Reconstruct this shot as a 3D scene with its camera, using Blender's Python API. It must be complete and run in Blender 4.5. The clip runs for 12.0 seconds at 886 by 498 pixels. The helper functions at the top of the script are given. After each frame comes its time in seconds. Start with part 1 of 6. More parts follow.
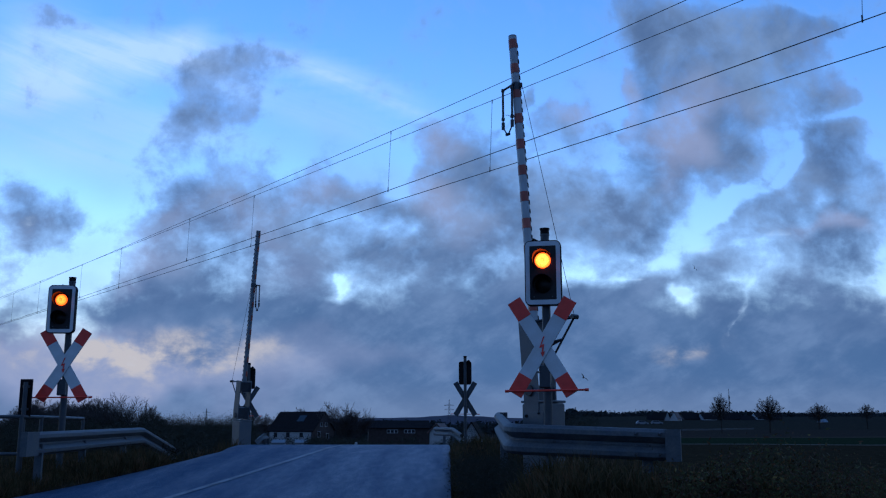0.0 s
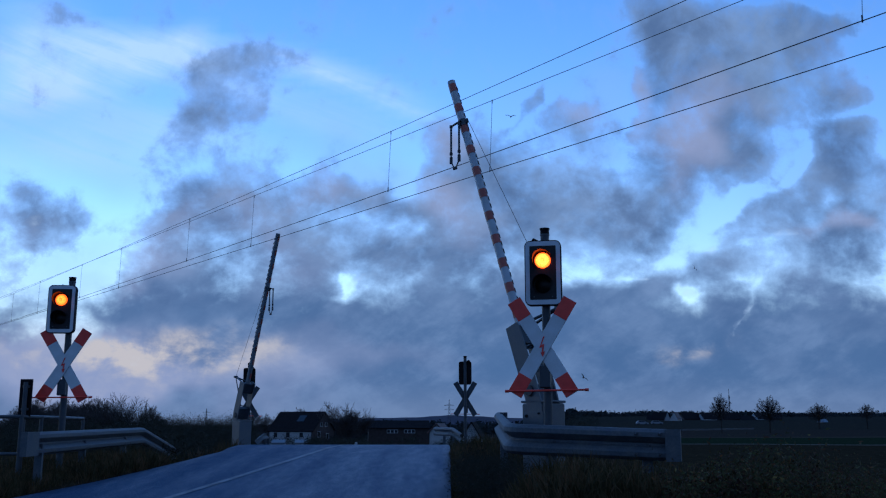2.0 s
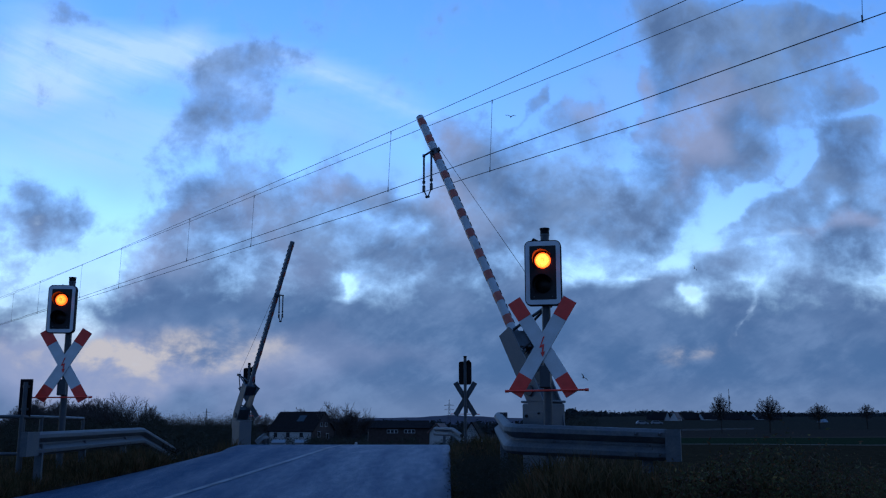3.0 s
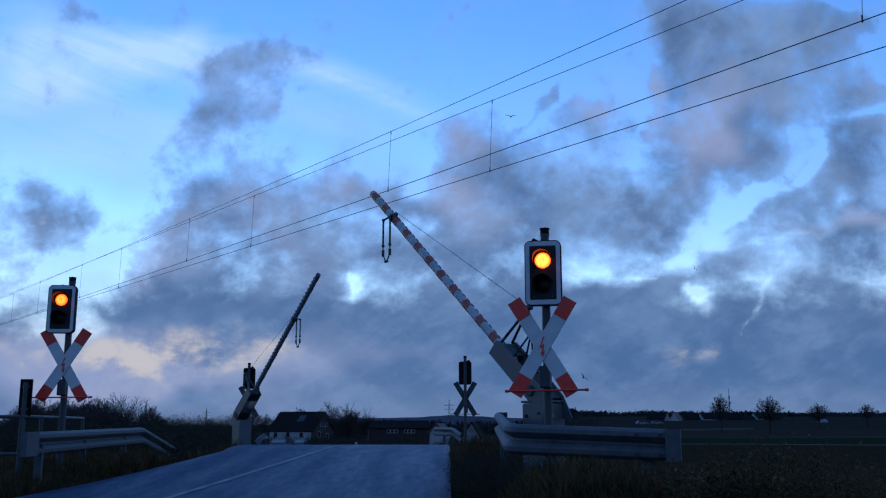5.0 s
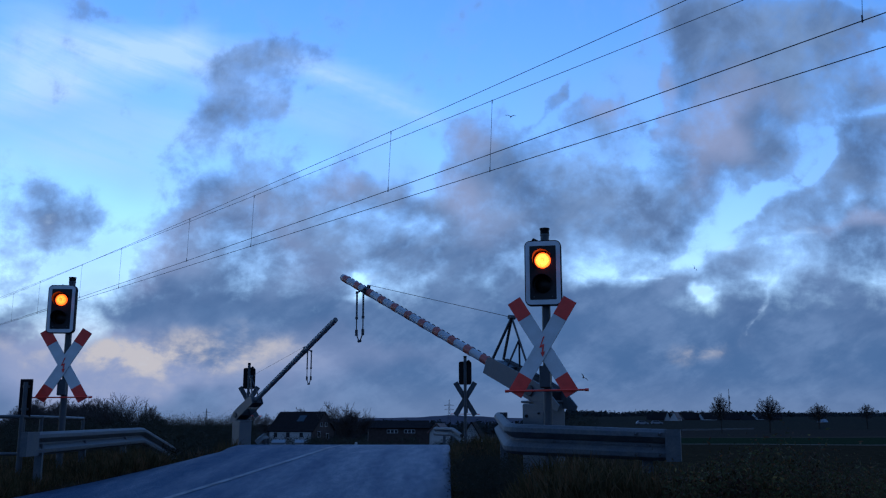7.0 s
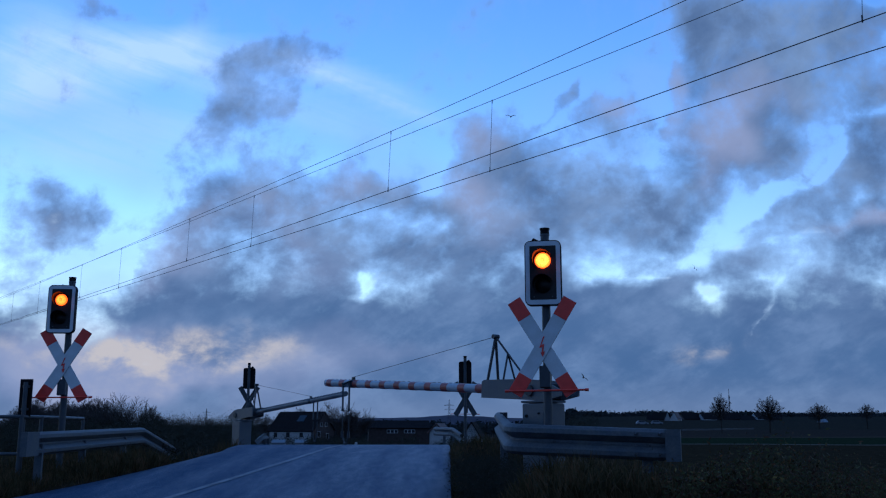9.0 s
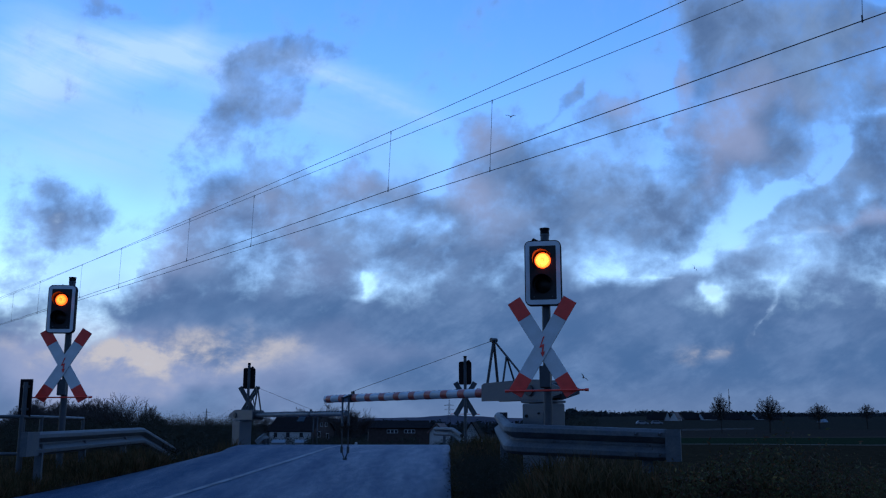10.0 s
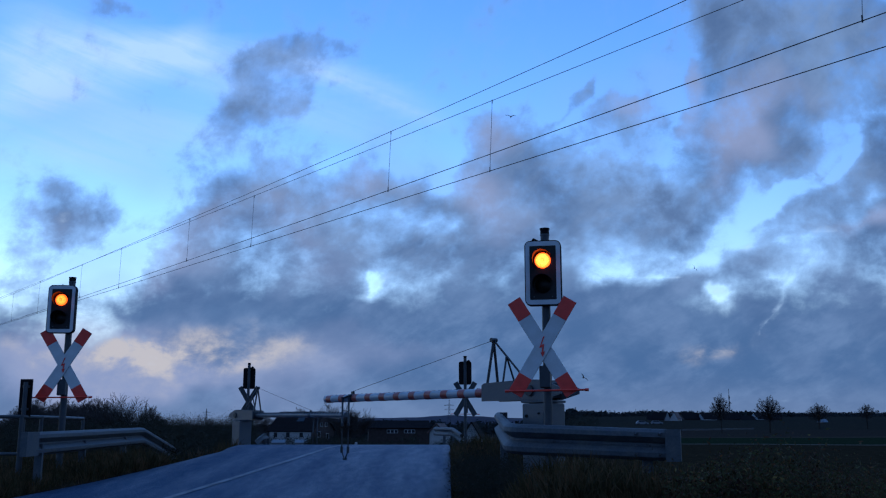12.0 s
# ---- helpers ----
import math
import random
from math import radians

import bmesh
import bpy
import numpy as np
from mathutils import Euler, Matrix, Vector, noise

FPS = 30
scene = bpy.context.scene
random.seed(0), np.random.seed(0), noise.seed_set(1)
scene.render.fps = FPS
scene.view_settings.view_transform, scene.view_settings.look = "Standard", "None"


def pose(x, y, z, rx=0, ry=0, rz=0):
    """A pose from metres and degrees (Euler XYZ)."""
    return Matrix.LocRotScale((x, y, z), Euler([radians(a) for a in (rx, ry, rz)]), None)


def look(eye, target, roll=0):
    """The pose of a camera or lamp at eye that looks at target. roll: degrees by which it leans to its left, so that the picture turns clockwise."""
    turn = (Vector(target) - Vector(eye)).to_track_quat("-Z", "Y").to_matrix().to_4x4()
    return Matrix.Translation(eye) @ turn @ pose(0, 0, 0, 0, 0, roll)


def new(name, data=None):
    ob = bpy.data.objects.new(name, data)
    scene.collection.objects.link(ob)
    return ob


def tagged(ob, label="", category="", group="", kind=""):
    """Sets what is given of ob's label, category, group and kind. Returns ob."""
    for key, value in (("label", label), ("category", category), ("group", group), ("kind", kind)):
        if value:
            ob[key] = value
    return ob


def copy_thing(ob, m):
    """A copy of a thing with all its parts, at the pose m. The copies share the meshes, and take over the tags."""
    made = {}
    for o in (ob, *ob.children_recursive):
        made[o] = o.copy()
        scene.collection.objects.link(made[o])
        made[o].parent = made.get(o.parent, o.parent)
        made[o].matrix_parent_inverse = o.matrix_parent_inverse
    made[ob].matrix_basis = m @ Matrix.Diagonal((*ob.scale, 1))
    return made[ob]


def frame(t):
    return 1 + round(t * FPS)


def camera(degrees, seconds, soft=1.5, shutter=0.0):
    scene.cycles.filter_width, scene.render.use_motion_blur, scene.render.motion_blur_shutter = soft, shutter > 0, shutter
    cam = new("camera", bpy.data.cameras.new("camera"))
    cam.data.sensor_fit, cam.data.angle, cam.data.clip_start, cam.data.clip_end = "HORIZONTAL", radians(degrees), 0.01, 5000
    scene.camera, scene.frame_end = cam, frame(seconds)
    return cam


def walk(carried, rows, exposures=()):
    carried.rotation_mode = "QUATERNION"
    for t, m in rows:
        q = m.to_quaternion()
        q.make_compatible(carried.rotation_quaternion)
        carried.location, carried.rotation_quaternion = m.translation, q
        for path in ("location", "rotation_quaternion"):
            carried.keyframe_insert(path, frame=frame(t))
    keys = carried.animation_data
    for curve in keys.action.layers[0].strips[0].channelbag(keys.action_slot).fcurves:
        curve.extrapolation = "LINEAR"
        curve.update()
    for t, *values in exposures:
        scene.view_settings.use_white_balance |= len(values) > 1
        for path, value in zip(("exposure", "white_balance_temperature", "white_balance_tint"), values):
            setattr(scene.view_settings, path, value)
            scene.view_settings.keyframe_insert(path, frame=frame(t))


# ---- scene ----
cam = camera(50.4, 12.0, soft=1.2)
EYE = (0.0, 0.0, 0.39)
walk(cam, [(0.0, pose(*EYE, 100.67, 0, 0)), (12.0, pose(*EYE, 100.67, 0, 0))], exposures=[(0.0, 0.0, 4850, 10), (12.0, 0.0, 4850, 10)])

# ---- world and sun: low light before a cloudy blue sky ----
world = bpy.data.worlds.new("world")
scene.world = world
world.use_nodes = True
wn, wl = world.node_tree.nodes, world.node_tree.links
sky = wn.new("ShaderNodeTexSky")
sky.sky_type = "NISHITA"
sky.sun_disc = False
sky.sun_elevation = radians(15)
sky.sun_rotation = radians(160)
sky.ozone_density = 1.6
sky.dust_density = 0.4
sky.air_density = 1.3
wn["Background"].inputs["Strength"].default_value = 0.17
deeper = wn.new("ShaderNodeHueSaturation")
deeper.inputs["Saturation"].default_value = 1.3
wl.new(sky.outputs["Color"], deeper.inputs["Color"])
tint = wn.new("ShaderNodeMix")
tint.data_type, tint.blend_type = "RGBA", "MULTIPLY"
tint.inputs["Factor"].default_value = 1.0
tint.inputs["B"].default_value = (1.08, 0.94, 1.15, 1)
wl.new(deeper.outputs["Color"], tint.inputs["A"])
wl.new(tint.outputs["Result"], wn["Background"].inputs["Color"])

sun_data = bpy.data.lights.new("sun", "SUN")
sun_data.energy = 0.5
sun_data.angle = radians(25)
sun_data.color = (1.0, 0.93, 0.86)
sun = new("sun", sun_data)
sun.matrix_world = look((33, -91, 26), (0, 0, 0))


# ---- materials ----
def nodes_of(name):
    m = bpy.data.materials.new(name)
    m.use_nodes = True
    return m, m.node_tree.nodes, m.node_tree.links


def mat(name, col, rough=0.6, metal=0.0, scale=6.0, vary=0.25, fine=80.0, bump=0.15, dirt=None, dirt_amount=0.4, each=0.0, spec=0.5):
    """A surface with stains at one scale, grain at another, and a fine relief."""
    m, n, l = nodes_of(name)
    b = n["Principled BSDF"]
    tc = n.new("ShaderNodeTexCoord")
    big = n.new("ShaderNodeTexNoise")
    big.inputs["Scale"].default_value, big.inputs["Detail"].default_value = scale, 5
    small = n.new("ShaderNodeTexNoise")
    small.inputs["Scale"].default_value, small.inputs["Detail"].default_value = fine, 3
    for t in (big, small):
        l.new(tc.outputs["Object"], t.inputs["Vector"])
    ramp = n.new("ShaderNodeMapRange")
    ramp.inputs["From Min"].default_value, ramp.inputs["From Max"].default_value = 0.35, 0.7
    l.new(big.outputs["Fac"], ramp.inputs["Value"])
    mix = n.new("ShaderNodeMix")
    mix.data_type = "RGBA"
    dark = dirt or tuple(c * (1 - vary) for c in col)
    mix.inputs["A"].default_value, mix.inputs["B"].default_value = (*col, 1), (*[a + (d - a) * (dirt_amount if dirt else 1) for a, d in zip(col, dark)], 1)
    l.new(ramp.outputs["Result"], mix.inputs["Factor"])
    hsv = n.new("ShaderNodeHueSaturation")
    val = n.new("ShaderNodeMapRange")
    val.inputs["To Min"].default_value, val.inputs["To Max"].default_value = 1 - vary * 0.7, 1 + vary * 0.7
    l.new(small.outputs["Fac"], val.inputs["Value"])
    l.new(mix.outputs["Result"], hsv.inputs["Color"])
    if each:
        info = n.new("ShaderNodeObjectInfo")
        own = n.new("ShaderNodeMapRange")
        own.inputs["To Min"].default_value, own.inputs["To Max"].default_value = 1 - each, 1 + each
        l.new(info.outputs["Random"], own.inputs["Value"])
        mul = n.new("ShaderNodeMath")
        mul.operation = "MULTIPLY"
        l.new(own.outputs["Result"], mul.inputs[0])
        l.new(val.outputs["Result"], mul.inputs[1])
        l.new(mul.outputs[0], hsv.inputs["Value"])
    else:
        l.new(val.outputs["Result"], hsv.inputs["Value"])
    l.new(hsv.outputs["Color"], b.inputs["Base Color"])
    rr = n.new("ShaderNodeMapRange")
    rr.inputs["To Min"].default_value, rr.inputs["To Max"].default_value = max(0.05, rough - 0.12), min(1, rough + 0.12)
    l.new(big.outputs["Fac"], rr.inputs["Value"])
    l.new(rr.outputs["Result"], b.inputs["Roughness"])
    b.inputs["Metallic"].default_value = metal
    b.inputs["Specular IOR Level"].default_value = spec
    if bump:
        bp = n.new("ShaderNodeBump")
        bp.inputs["Strength"].default_value, bp.inputs["Distance"].default_value = bump, 0.01
        l.new(small.outputs["Fac"], bp.inputs["Height"])
        l.new(bp.outputs["Normal"], b.inputs["Normal"])
    return m


def leaf_mat(name, cols, rough=0.7):
    """Leaves, twigs and blades: a colour of its own for each loose piece."""
    m, n, l = nodes_of(name)
    b = n["Principled BSDF"]
    geo = n.new("ShaderNodeNewGeometry")
    ramp = n.new("ShaderNodeValToRGB")
    ramp.color_ramp.interpolation = "LINEAR"
    el = ramp.color_ramp.elements
    while len(el) < len(cols):
        el.new(0.5)
    for i, c in enumerate(cols):
        el[i].position, el[i].color = i / (len(cols) - 1), (*c, 1)
    tc = n.new("ShaderNodeTexCoord")
    patch = n.new("ShaderNodeTexNoise")
    patch.inputs["Scale"].default_value, patch.inputs["Detail"].default_value = 4.5, 5
    l.new(tc.outputs["Object"], patch.inputs["Vector"])
    spread_out = n.new("ShaderNodeMapRange")
    for key, v in (("From Min", 0.3), ("From Max", 0.7), ("To Min", -0.25), ("To Max", 0.7)):
        spread_out.inputs[key].default_value = v
    l.new(patch.outputs["Fac"], spread_out.inputs["Value"])
    pick = n.new("ShaderNodeMath")
    pick.operation = "MULTIPLY_ADD"
    pick.inputs[1].default_value = 0.38
    l.new(geo.outputs["Random Per Island"], pick.inputs[0])
    l.new(spread_out.outputs["Result"], pick.inputs[2])
    l.new(pick.outputs[0], ramp.inputs["Fac"])
    l.new(ramp.outputs["Color"], b.inputs["Base Color"])
    b.inputs["Roughness"].default_value = rough
    b.inputs["Specular IOR Level"].default_value = 0.06
    return m


def lamp_mat(name, power):
    """A lit red signal lens of many small light points behind a ribbed cover."""
    m, n, l = nodes_of(name)
    out = n["Material Output"]
    n.remove(n["Principled BSDF"])
    tc = n.new("ShaderNodeTexCoord")
    vor = n.new("ShaderNodeTexVoronoi")
    vor.inputs["Scale"].default_value = 62
    vor.inputs["Randomness"].default_value = 0.25
    l.new(tc.outputs["Object"], vor.inputs["Vector"])
    dots = n.new("ShaderNodeMapRange")
    dots.inputs["From Min"].default_value, dots.inputs["From Max"].default_value = 0.2, 0.75
    dots.inputs["To Min"].default_value, dots.inputs["To Max"].default_value = 1.0, 0.3
    l.new(vor.outputs["Distance"], dots.inputs["Value"])
    mid = n.new("ShaderNodeVectorMath")
    mid.operation = "SUBTRACT"
    mid.inputs[1].default_value = (0.5, 0.5, 0.5)
    l.new(tc.outputs["Generated"], mid.inputs[0])
    flat = n.new("ShaderNodeVectorMath")
    flat.operation = "MULTIPLY"
    flat.inputs[1].default_value = (1, 0, 1)
    l.new(mid.outputs[0], flat.inputs[0])
    far = n.new("ShaderNodeVectorMath")
    far.operation = "LENGTH"
    l.new(flat.outputs[0], far.inputs[0])
    fall = n.new("ShaderNodeMapRange")
    fall.inputs["From Min"].default_value, fall.inputs["From Max"].default_value = 0.3, 0.5
    fall.inputs["To Min"].default_value, fall.inputs["To Max"].default_value = power, power * 0.2
    l.new(far.outputs["Value"], fall.inputs["Value"])
    em = n.new("ShaderNodeEmission")
    em.inputs["Color"].default_value = (1.0, 0.088, 0.0, 1)
    mul = n.new("ShaderNodeMath")
    mul.operation = "MULTIPLY"
    l.new(dots.outputs["Result"], mul.inputs[0])
    l.new(fall.outputs["Result"], mul.inputs[1])
    l.new(mul.outputs[0], em.inputs["Strength"])
    l.new(em.outputs[0], out.inputs["Surface"])
    return m


def asphalt_mat():
    """Wet asphalt: a dark ground with damp tracks that shine and coarser dry strips."""
    m, n, l = nodes_of("wet_asphalt")
    b = n["Principled BSDF"]
    tc = n.new("ShaderNodeTexCoord")
    mp = n.new("ShaderNodeMapping")
    mp.inputs["Scale"].default_value = (2.6, 0.2, 1.0)
    mp.inputs["Rotation"].default_value = (0, 0, radians(-10))
    l.new(tc.outputs["Object"], mp.inputs["Vector"])
    pud = n.new("ShaderNodeTexNoise")
    pud.inputs["Scale"].default_value, pud.inputs["Detail"].default_value = 0.9, 6
    l.new(mp.outputs["Vector"], pud.inputs["Vector"])
    grain = n.new("ShaderNodeTexNoise")
    grain.inputs["Scale"].default_value, grain.inputs["Detail"].default_value = 34, 5
    l.new(tc.outputs["Object"], grain.inputs["Vector"])
    rr = n.new("ShaderNodeMapRange")
    rr.inputs["From Min"].default_value, rr.inputs["From Max"].default_value = 0.36, 0.62
    rr.inputs["To Min"].default_value, rr.inputs["To Max"].default_value = 0.0, 0.12
    l.new(pud.outputs["Fac"], rr.inputs["Value"])
    sep = n.new("ShaderNodeSeparateXYZ")
    l.new(tc.outputs["Object"], sep.inputs[0])
    drier = n.new("ShaderNodeMapRange")
    drier.interpolation_type = "SMOOTHSTEP"
    for key, v in (("From Min", -4.2), ("From Max", -0.6), ("To Min", 0.54), ("To Max", 0.4)):
        drier.inputs[key].default_value = v
    l.new(sep.outputs["X"], drier.inputs["Value"])
    fleck = n.new("ShaderNodeTexNoise")
    fleck.inputs["Scale"].default_value, fleck.inputs["Detail"].default_value = 9, 6
    fl = n.new("ShaderNodeMapping")
    fl.inputs["Scale"].default_value = (1.0, 0.22, 1.0)
    l.new(tc.outputs["Object"], fl.inputs["Vector"])
    l.new(fl.outputs["Vector"], fleck.inputs["Vector"])
    fr = n.new("ShaderNodeMapRange")
    fr.inputs["From Min"].default_value, fr.inputs["From Max"].default_value = 0.3, 0.7
    fr.inputs["To Min"].default_value, fr.inputs["To Max"].default_value = -0.05, 0.06
    l.new(fleck.outputs["Fac"], fr.inputs["Value"])
    add = n.new("ShaderNodeMath")
    l.new(rr.outputs["Result"], add.inputs[0])
    l.new(drier.outputs["Result"], add.inputs[1])
    more = n.new("ShaderNodeMath")
    l.new(add.outputs[0], more.inputs[0])
    l.new(fr.outputs["Result"], more.inputs[1])
    l.new(more.outputs[0], b.inputs["Roughness"])
    cr = n.new("ShaderNodeValToRGB")
    # blue of the reflected sky is put into the asphalt's own colour
    cr.color_ramp.elements[0].position, cr.color_ramp.elements[0].color = 0.32, (0.026, 0.044, 0.09, 1)
    cr.color_ramp.elements[1].position, cr.color_ramp.elements[1].color = 0.72, (0.055, 0.088, 0.17, 1)
    l.new(grain.outputs["Fac"], cr.inputs["Fac"])
    l.new(cr.outputs["Color"], b.inputs["Base Color"])
    bp = n.new("ShaderNodeBump")
    bp.inputs["Strength"].default_value, bp.inputs["Distance"].default_value = 1.0, 0.025
    l.new(grain.outputs["Fac"], bp.inputs["Height"])
    l.new(bp.outputs["Normal"], b.inputs["Normal"])
    shine = n.new("ShaderNodeMapRange")
    for key, v in (("From Min", 0.25), ("From Max", 0.75), ("To Min", 0.22), ("To Max", 0.06)):
        shine.inputs[key].default_value = v
    l.new(more.outputs[0], shine.inputs["Value"])
    l.new(shine.outputs["Result"], b.inputs["Specular IOR Level"])
    # the shine is tinted towards the same sky blue
    b.inputs["Specular Tint"].default_value = (0.36, 0.61, 1.0, 1)
    return m


GALV = mat("galvanised_steel", (0.075, 0.086, 0.104), 0.62, 0.25, 7, 0.5, 45, 0.12, (0.125, 0.13, 0.13), 0.75, spec=0.3)
POLE = mat("grey_pole_paint", (0.06, 0.068, 0.08), 0.55, 0.2, 5, 0.25, 60, 0.06)
WHITE = mat("white_sign_face", (0.62, 0.64, 0.66), 0.38, 0, 7, 0.12, 90, 0.03, (0.45, 0.45, 0.43), 0.5)
RED = mat("red_sign_face", (0.68, 0.05, 0.032), 0.38, 0, 9, 0.2, 90, 0.03)
BLACK = mat("black_housing", (0.009, 0.009, 0.011), 0.65, 0, 9, 0.3, 80, 0.03, spec=0.12)
BORDER = mat("white_reflective_border", (0.6, 0.62, 0.65), 0.4, 0, 9, 0.12, 90, 0.02)
LENS_OFF = mat("dark_lens", (0.01, 0.009, 0.008), 0.5, 0, 9, 0.3, 200, 0.1, spec=0.2)
LENS_ON = lamp_mat("signal_lens_lit", 20.0)
# same lamp with its glow set lower for the off-axis view
LENS_DIM = lamp_mat("signal_lens_lit_off_axis", 11.0)
# black plastic with the lit lamp's red glow tinted into its colour
VISOR_LIT = mat("visor_plastic_glow_tinted", (0.014, 0.007, 0.007), 0.5, 0, 9, 0.2, 80, 0.03, spec=0.1)
FACE = mat("black_signal_face", (0.03, 0.028, 0.03), 0.6, 0, 9, 0.3, 80, 0.03, spec=0.2)
ARM_WHITE = mat("white_arm_paint", (0.42, 0.45, 0.49), 0.4, 0, 4, 0.18, 60, 0.04, (0.3, 0.3, 0.3), 0.5)
ARM_BACK = mat("bare_arm_back", (0.21, 0.225, 0.25), 0.5, 0.1, 4, 0.25, 60, 0.05, (0.09, 0.09, 0.09), 0.6)
ARM_RED = mat("faded_red_foil", (0.33, 0.085, 0.06), 0.4, 0, 9, 0.22, 60, 0.04, each=0.08)
CABINET = mat("grey_cabinet_paint", (0.085, 0.098, 0.118), 0.5, 0.1, 3, 0.22, 50, 0.05, (0.14, 0.14, 0.135), 0.6)
DARKSTEEL = mat("dark_steel", (0.06, 0.065, 0.075), 0.5, 0.6, 6, 0.3, 70, 0.08)
WIRE = mat("dark_copper_wire", (0.03, 0.03, 0.035), 0.5, 0.6, 8, 0.2, 60, 0)
ASPHALT = asphalt_mat()
PAINT = mat("worn_road_paint", (0.2, 0.22, 0.26), 0.6, 0, 3, 0.5, 40, 0.3, (0.09, 0.1, 0.125), 0.9, spec=0.15)
RAILSTEEL = mat("rail_steel", (0.04, 0.03, 0.024), 0.85, 0.0, 5, 0.3, 50, 0.1, spec=0.08)
BALLAST = mat("ballast", (0.04, 0.036, 0.032), 0.9, 0, 4, 0.4, 12, 1.0, spec=0.15)
CONCRETE = mat("concrete", (0.09, 0.085, 0.08), 0.8, 0, 4, 0.25, 60, 0.3)
GRASS = leaf_mat("winter_grass", [(0.03, 0.03, 0.015), (0.06, 0.05, 0.022), (0.11, 0.07, 0.034), (0.15, 0.085, 0.045)])
WEED = leaf_mat("bramble_leaves", [(0.024, 0.016, 0.010), (0.066, 0.024, 0.016), (0.032, 0.033, 0.012), (0.048, 0.050, 0.019), (0.072, 0.035, 0.016), (0.032, 0.028, 0.012), (0.080, 0.078, 0.029), (0.042, 0.045, 0.017), (0.121, 0.050, 0.019), (0.096, 0.095, 0.040), (0.193, 0.127, 0.032)])
def field_mat():
    """Rough verge near the railway, a green winter crop, then ploughed brown land further off."""
    m, n, l = nodes_of("verge_and_fields")
    b = n["Principled BSDF"]
    tc = n.new("ShaderNodeTexCoord")
    sep = n.new("ShaderNodeSeparateXYZ")
    l.new(tc.outputs["Object"], sep.inputs[0])
    wob = n.new("ShaderNodeTexNoise")
    wob.inputs["Scale"].default_value, wob.inputs["Detail"].default_value = 0.05, 4
    l.new(tc.outputs["Object"], wob.inputs["Vector"])
    far = n.new("ShaderNodeMath")
    far.operation = "MULTIPLY_ADD"
    far.inputs[1].default_value = 14.0
    l.new(wob.outputs["Fac"], far.inputs[0])
    l.new(sep.outputs["Y"], far.inputs[2])
    dist = n.new("ShaderNodeMapRange")
    dist.inputs["From Max"].default_value = 400
    l.new(far.outputs[0], dist.inputs["Value"])
    ramp = n.new("ShaderNodeValToRGB")
    ramp.color_ramp.interpolation = "CONSTANT"
    el = ramp.color_ramp.elements
    stops = [(0.0, (0.034, 0.027, 0.017)), (0.215, (0.12, 0.105, 0.085)), (0.224, (0.024, 0.032, 0.018)), (0.33, (0.06, 0.048, 0.036)), (0.36, (0.045, 0.037, 0.03)), (0.62, (0.04, 0.036, 0.028))]
    while len(el) < len(stops):
        el.new(0.5)
    for e, (p, c) in zip(el, stops):
        e.position, e.color = p, (*c, 1)
    l.new(dist.outputs["Result"], ramp.inputs["Fac"])
    grain = n.new("ShaderNodeTexNoise")
    grain.inputs["Scale"].default_value, grain.inputs["Detail"].default_value = 2.5, 8
    l.new(tc.outputs["Object"], grain.inputs["Vector"])
    val = n.new("ShaderNodeMapRange")
    val.inputs["From Min"].default_value, val.inputs["From Max"].default_value = 0.3, 0.7
    val.inputs["To Min"].default_value, val.inputs["To Max"].default_value = 0.6, 1.4
    l.new(grain.outputs["Fac"], val.inputs["Value"])
    hsv = n.new("ShaderNodeHueSaturation")
    l.new(ramp.outputs["Color"], hsv.inputs["Color"])
    l.new(val.outputs["Result"], hsv.inputs["Value"])
    l.new(hsv.outputs["Color"], b.inputs["Base Color"])
    b.inputs["Roughness"].default_value = 1.0
    b.inputs["Specular IOR Level"].default_value = 0.0
    bp = n.new("ShaderNodeBump")
    bp.inputs["Strength"].default_value, bp.inputs["Distance"].default_value = 0.8, 0.05
    l.new(grain.outputs["Fac"], bp.inputs["Height"])
    l.new(bp.outputs["Normal"], b.inputs["Normal"])
    return m


SOIL = field_mat()
BARK = mat("bark", (0.045, 0.038, 0.032), 0.9, 0, 6, 0.3, 40, 0.5, spec=0.1)
YELLOW = leaf_mat("yellowed_leaves", [(0.16, 0.13, 0.02), (0.26, 0.2, 0.035), (0.09, 0.09, 0.025), (0.18, 0.075, 0.02)])
TWIG = leaf_mat("twigs", [(0.05, 0.042, 0.04), (0.085, 0.072, 0.068)])
HEDGE = leaf_mat("hedge_leaves", [(0.0182, 0.0208, 0.0156), (0.0338, 0.0338, 0.0234), (0.0468, 0.0364, 0.0286)])
FARWOOD = leaf_mat("far_wood", [(0.016, 0.02, 0.02), (0.028, 0.03, 0.03)])
ROOF = mat("dark_roof_tiles", (0.018, 0.015, 0.016), 0.9, 0, 2, 0.3, 14, 0.5, spec=0.08)
ROOF_RED = mat("brown_roof_tiles", (0.1, 0.055, 0.045), 0.7, 0, 2, 0.3, 14, 0.5)
BRICK = mat("dark_brick", (0.042, 0.028, 0.025), 0.85, 0, 2, 0.3, 20, 0.4)
RENDERED = mat("white_plaster", (0.4, 0.4, 0.4), 0.8, 0, 1.2, 0.15, 30, 0.2)
PANE = mat("window_pane", (0.02, 0.022, 0.026), 0.08, 0, 2, 0.2, 20, 0)
EARTH = mat("brown_earth", (0.06, 0.035, 0.02), 0.95, 0, 2, 0.4, 14, 0.8, spec=0.05)
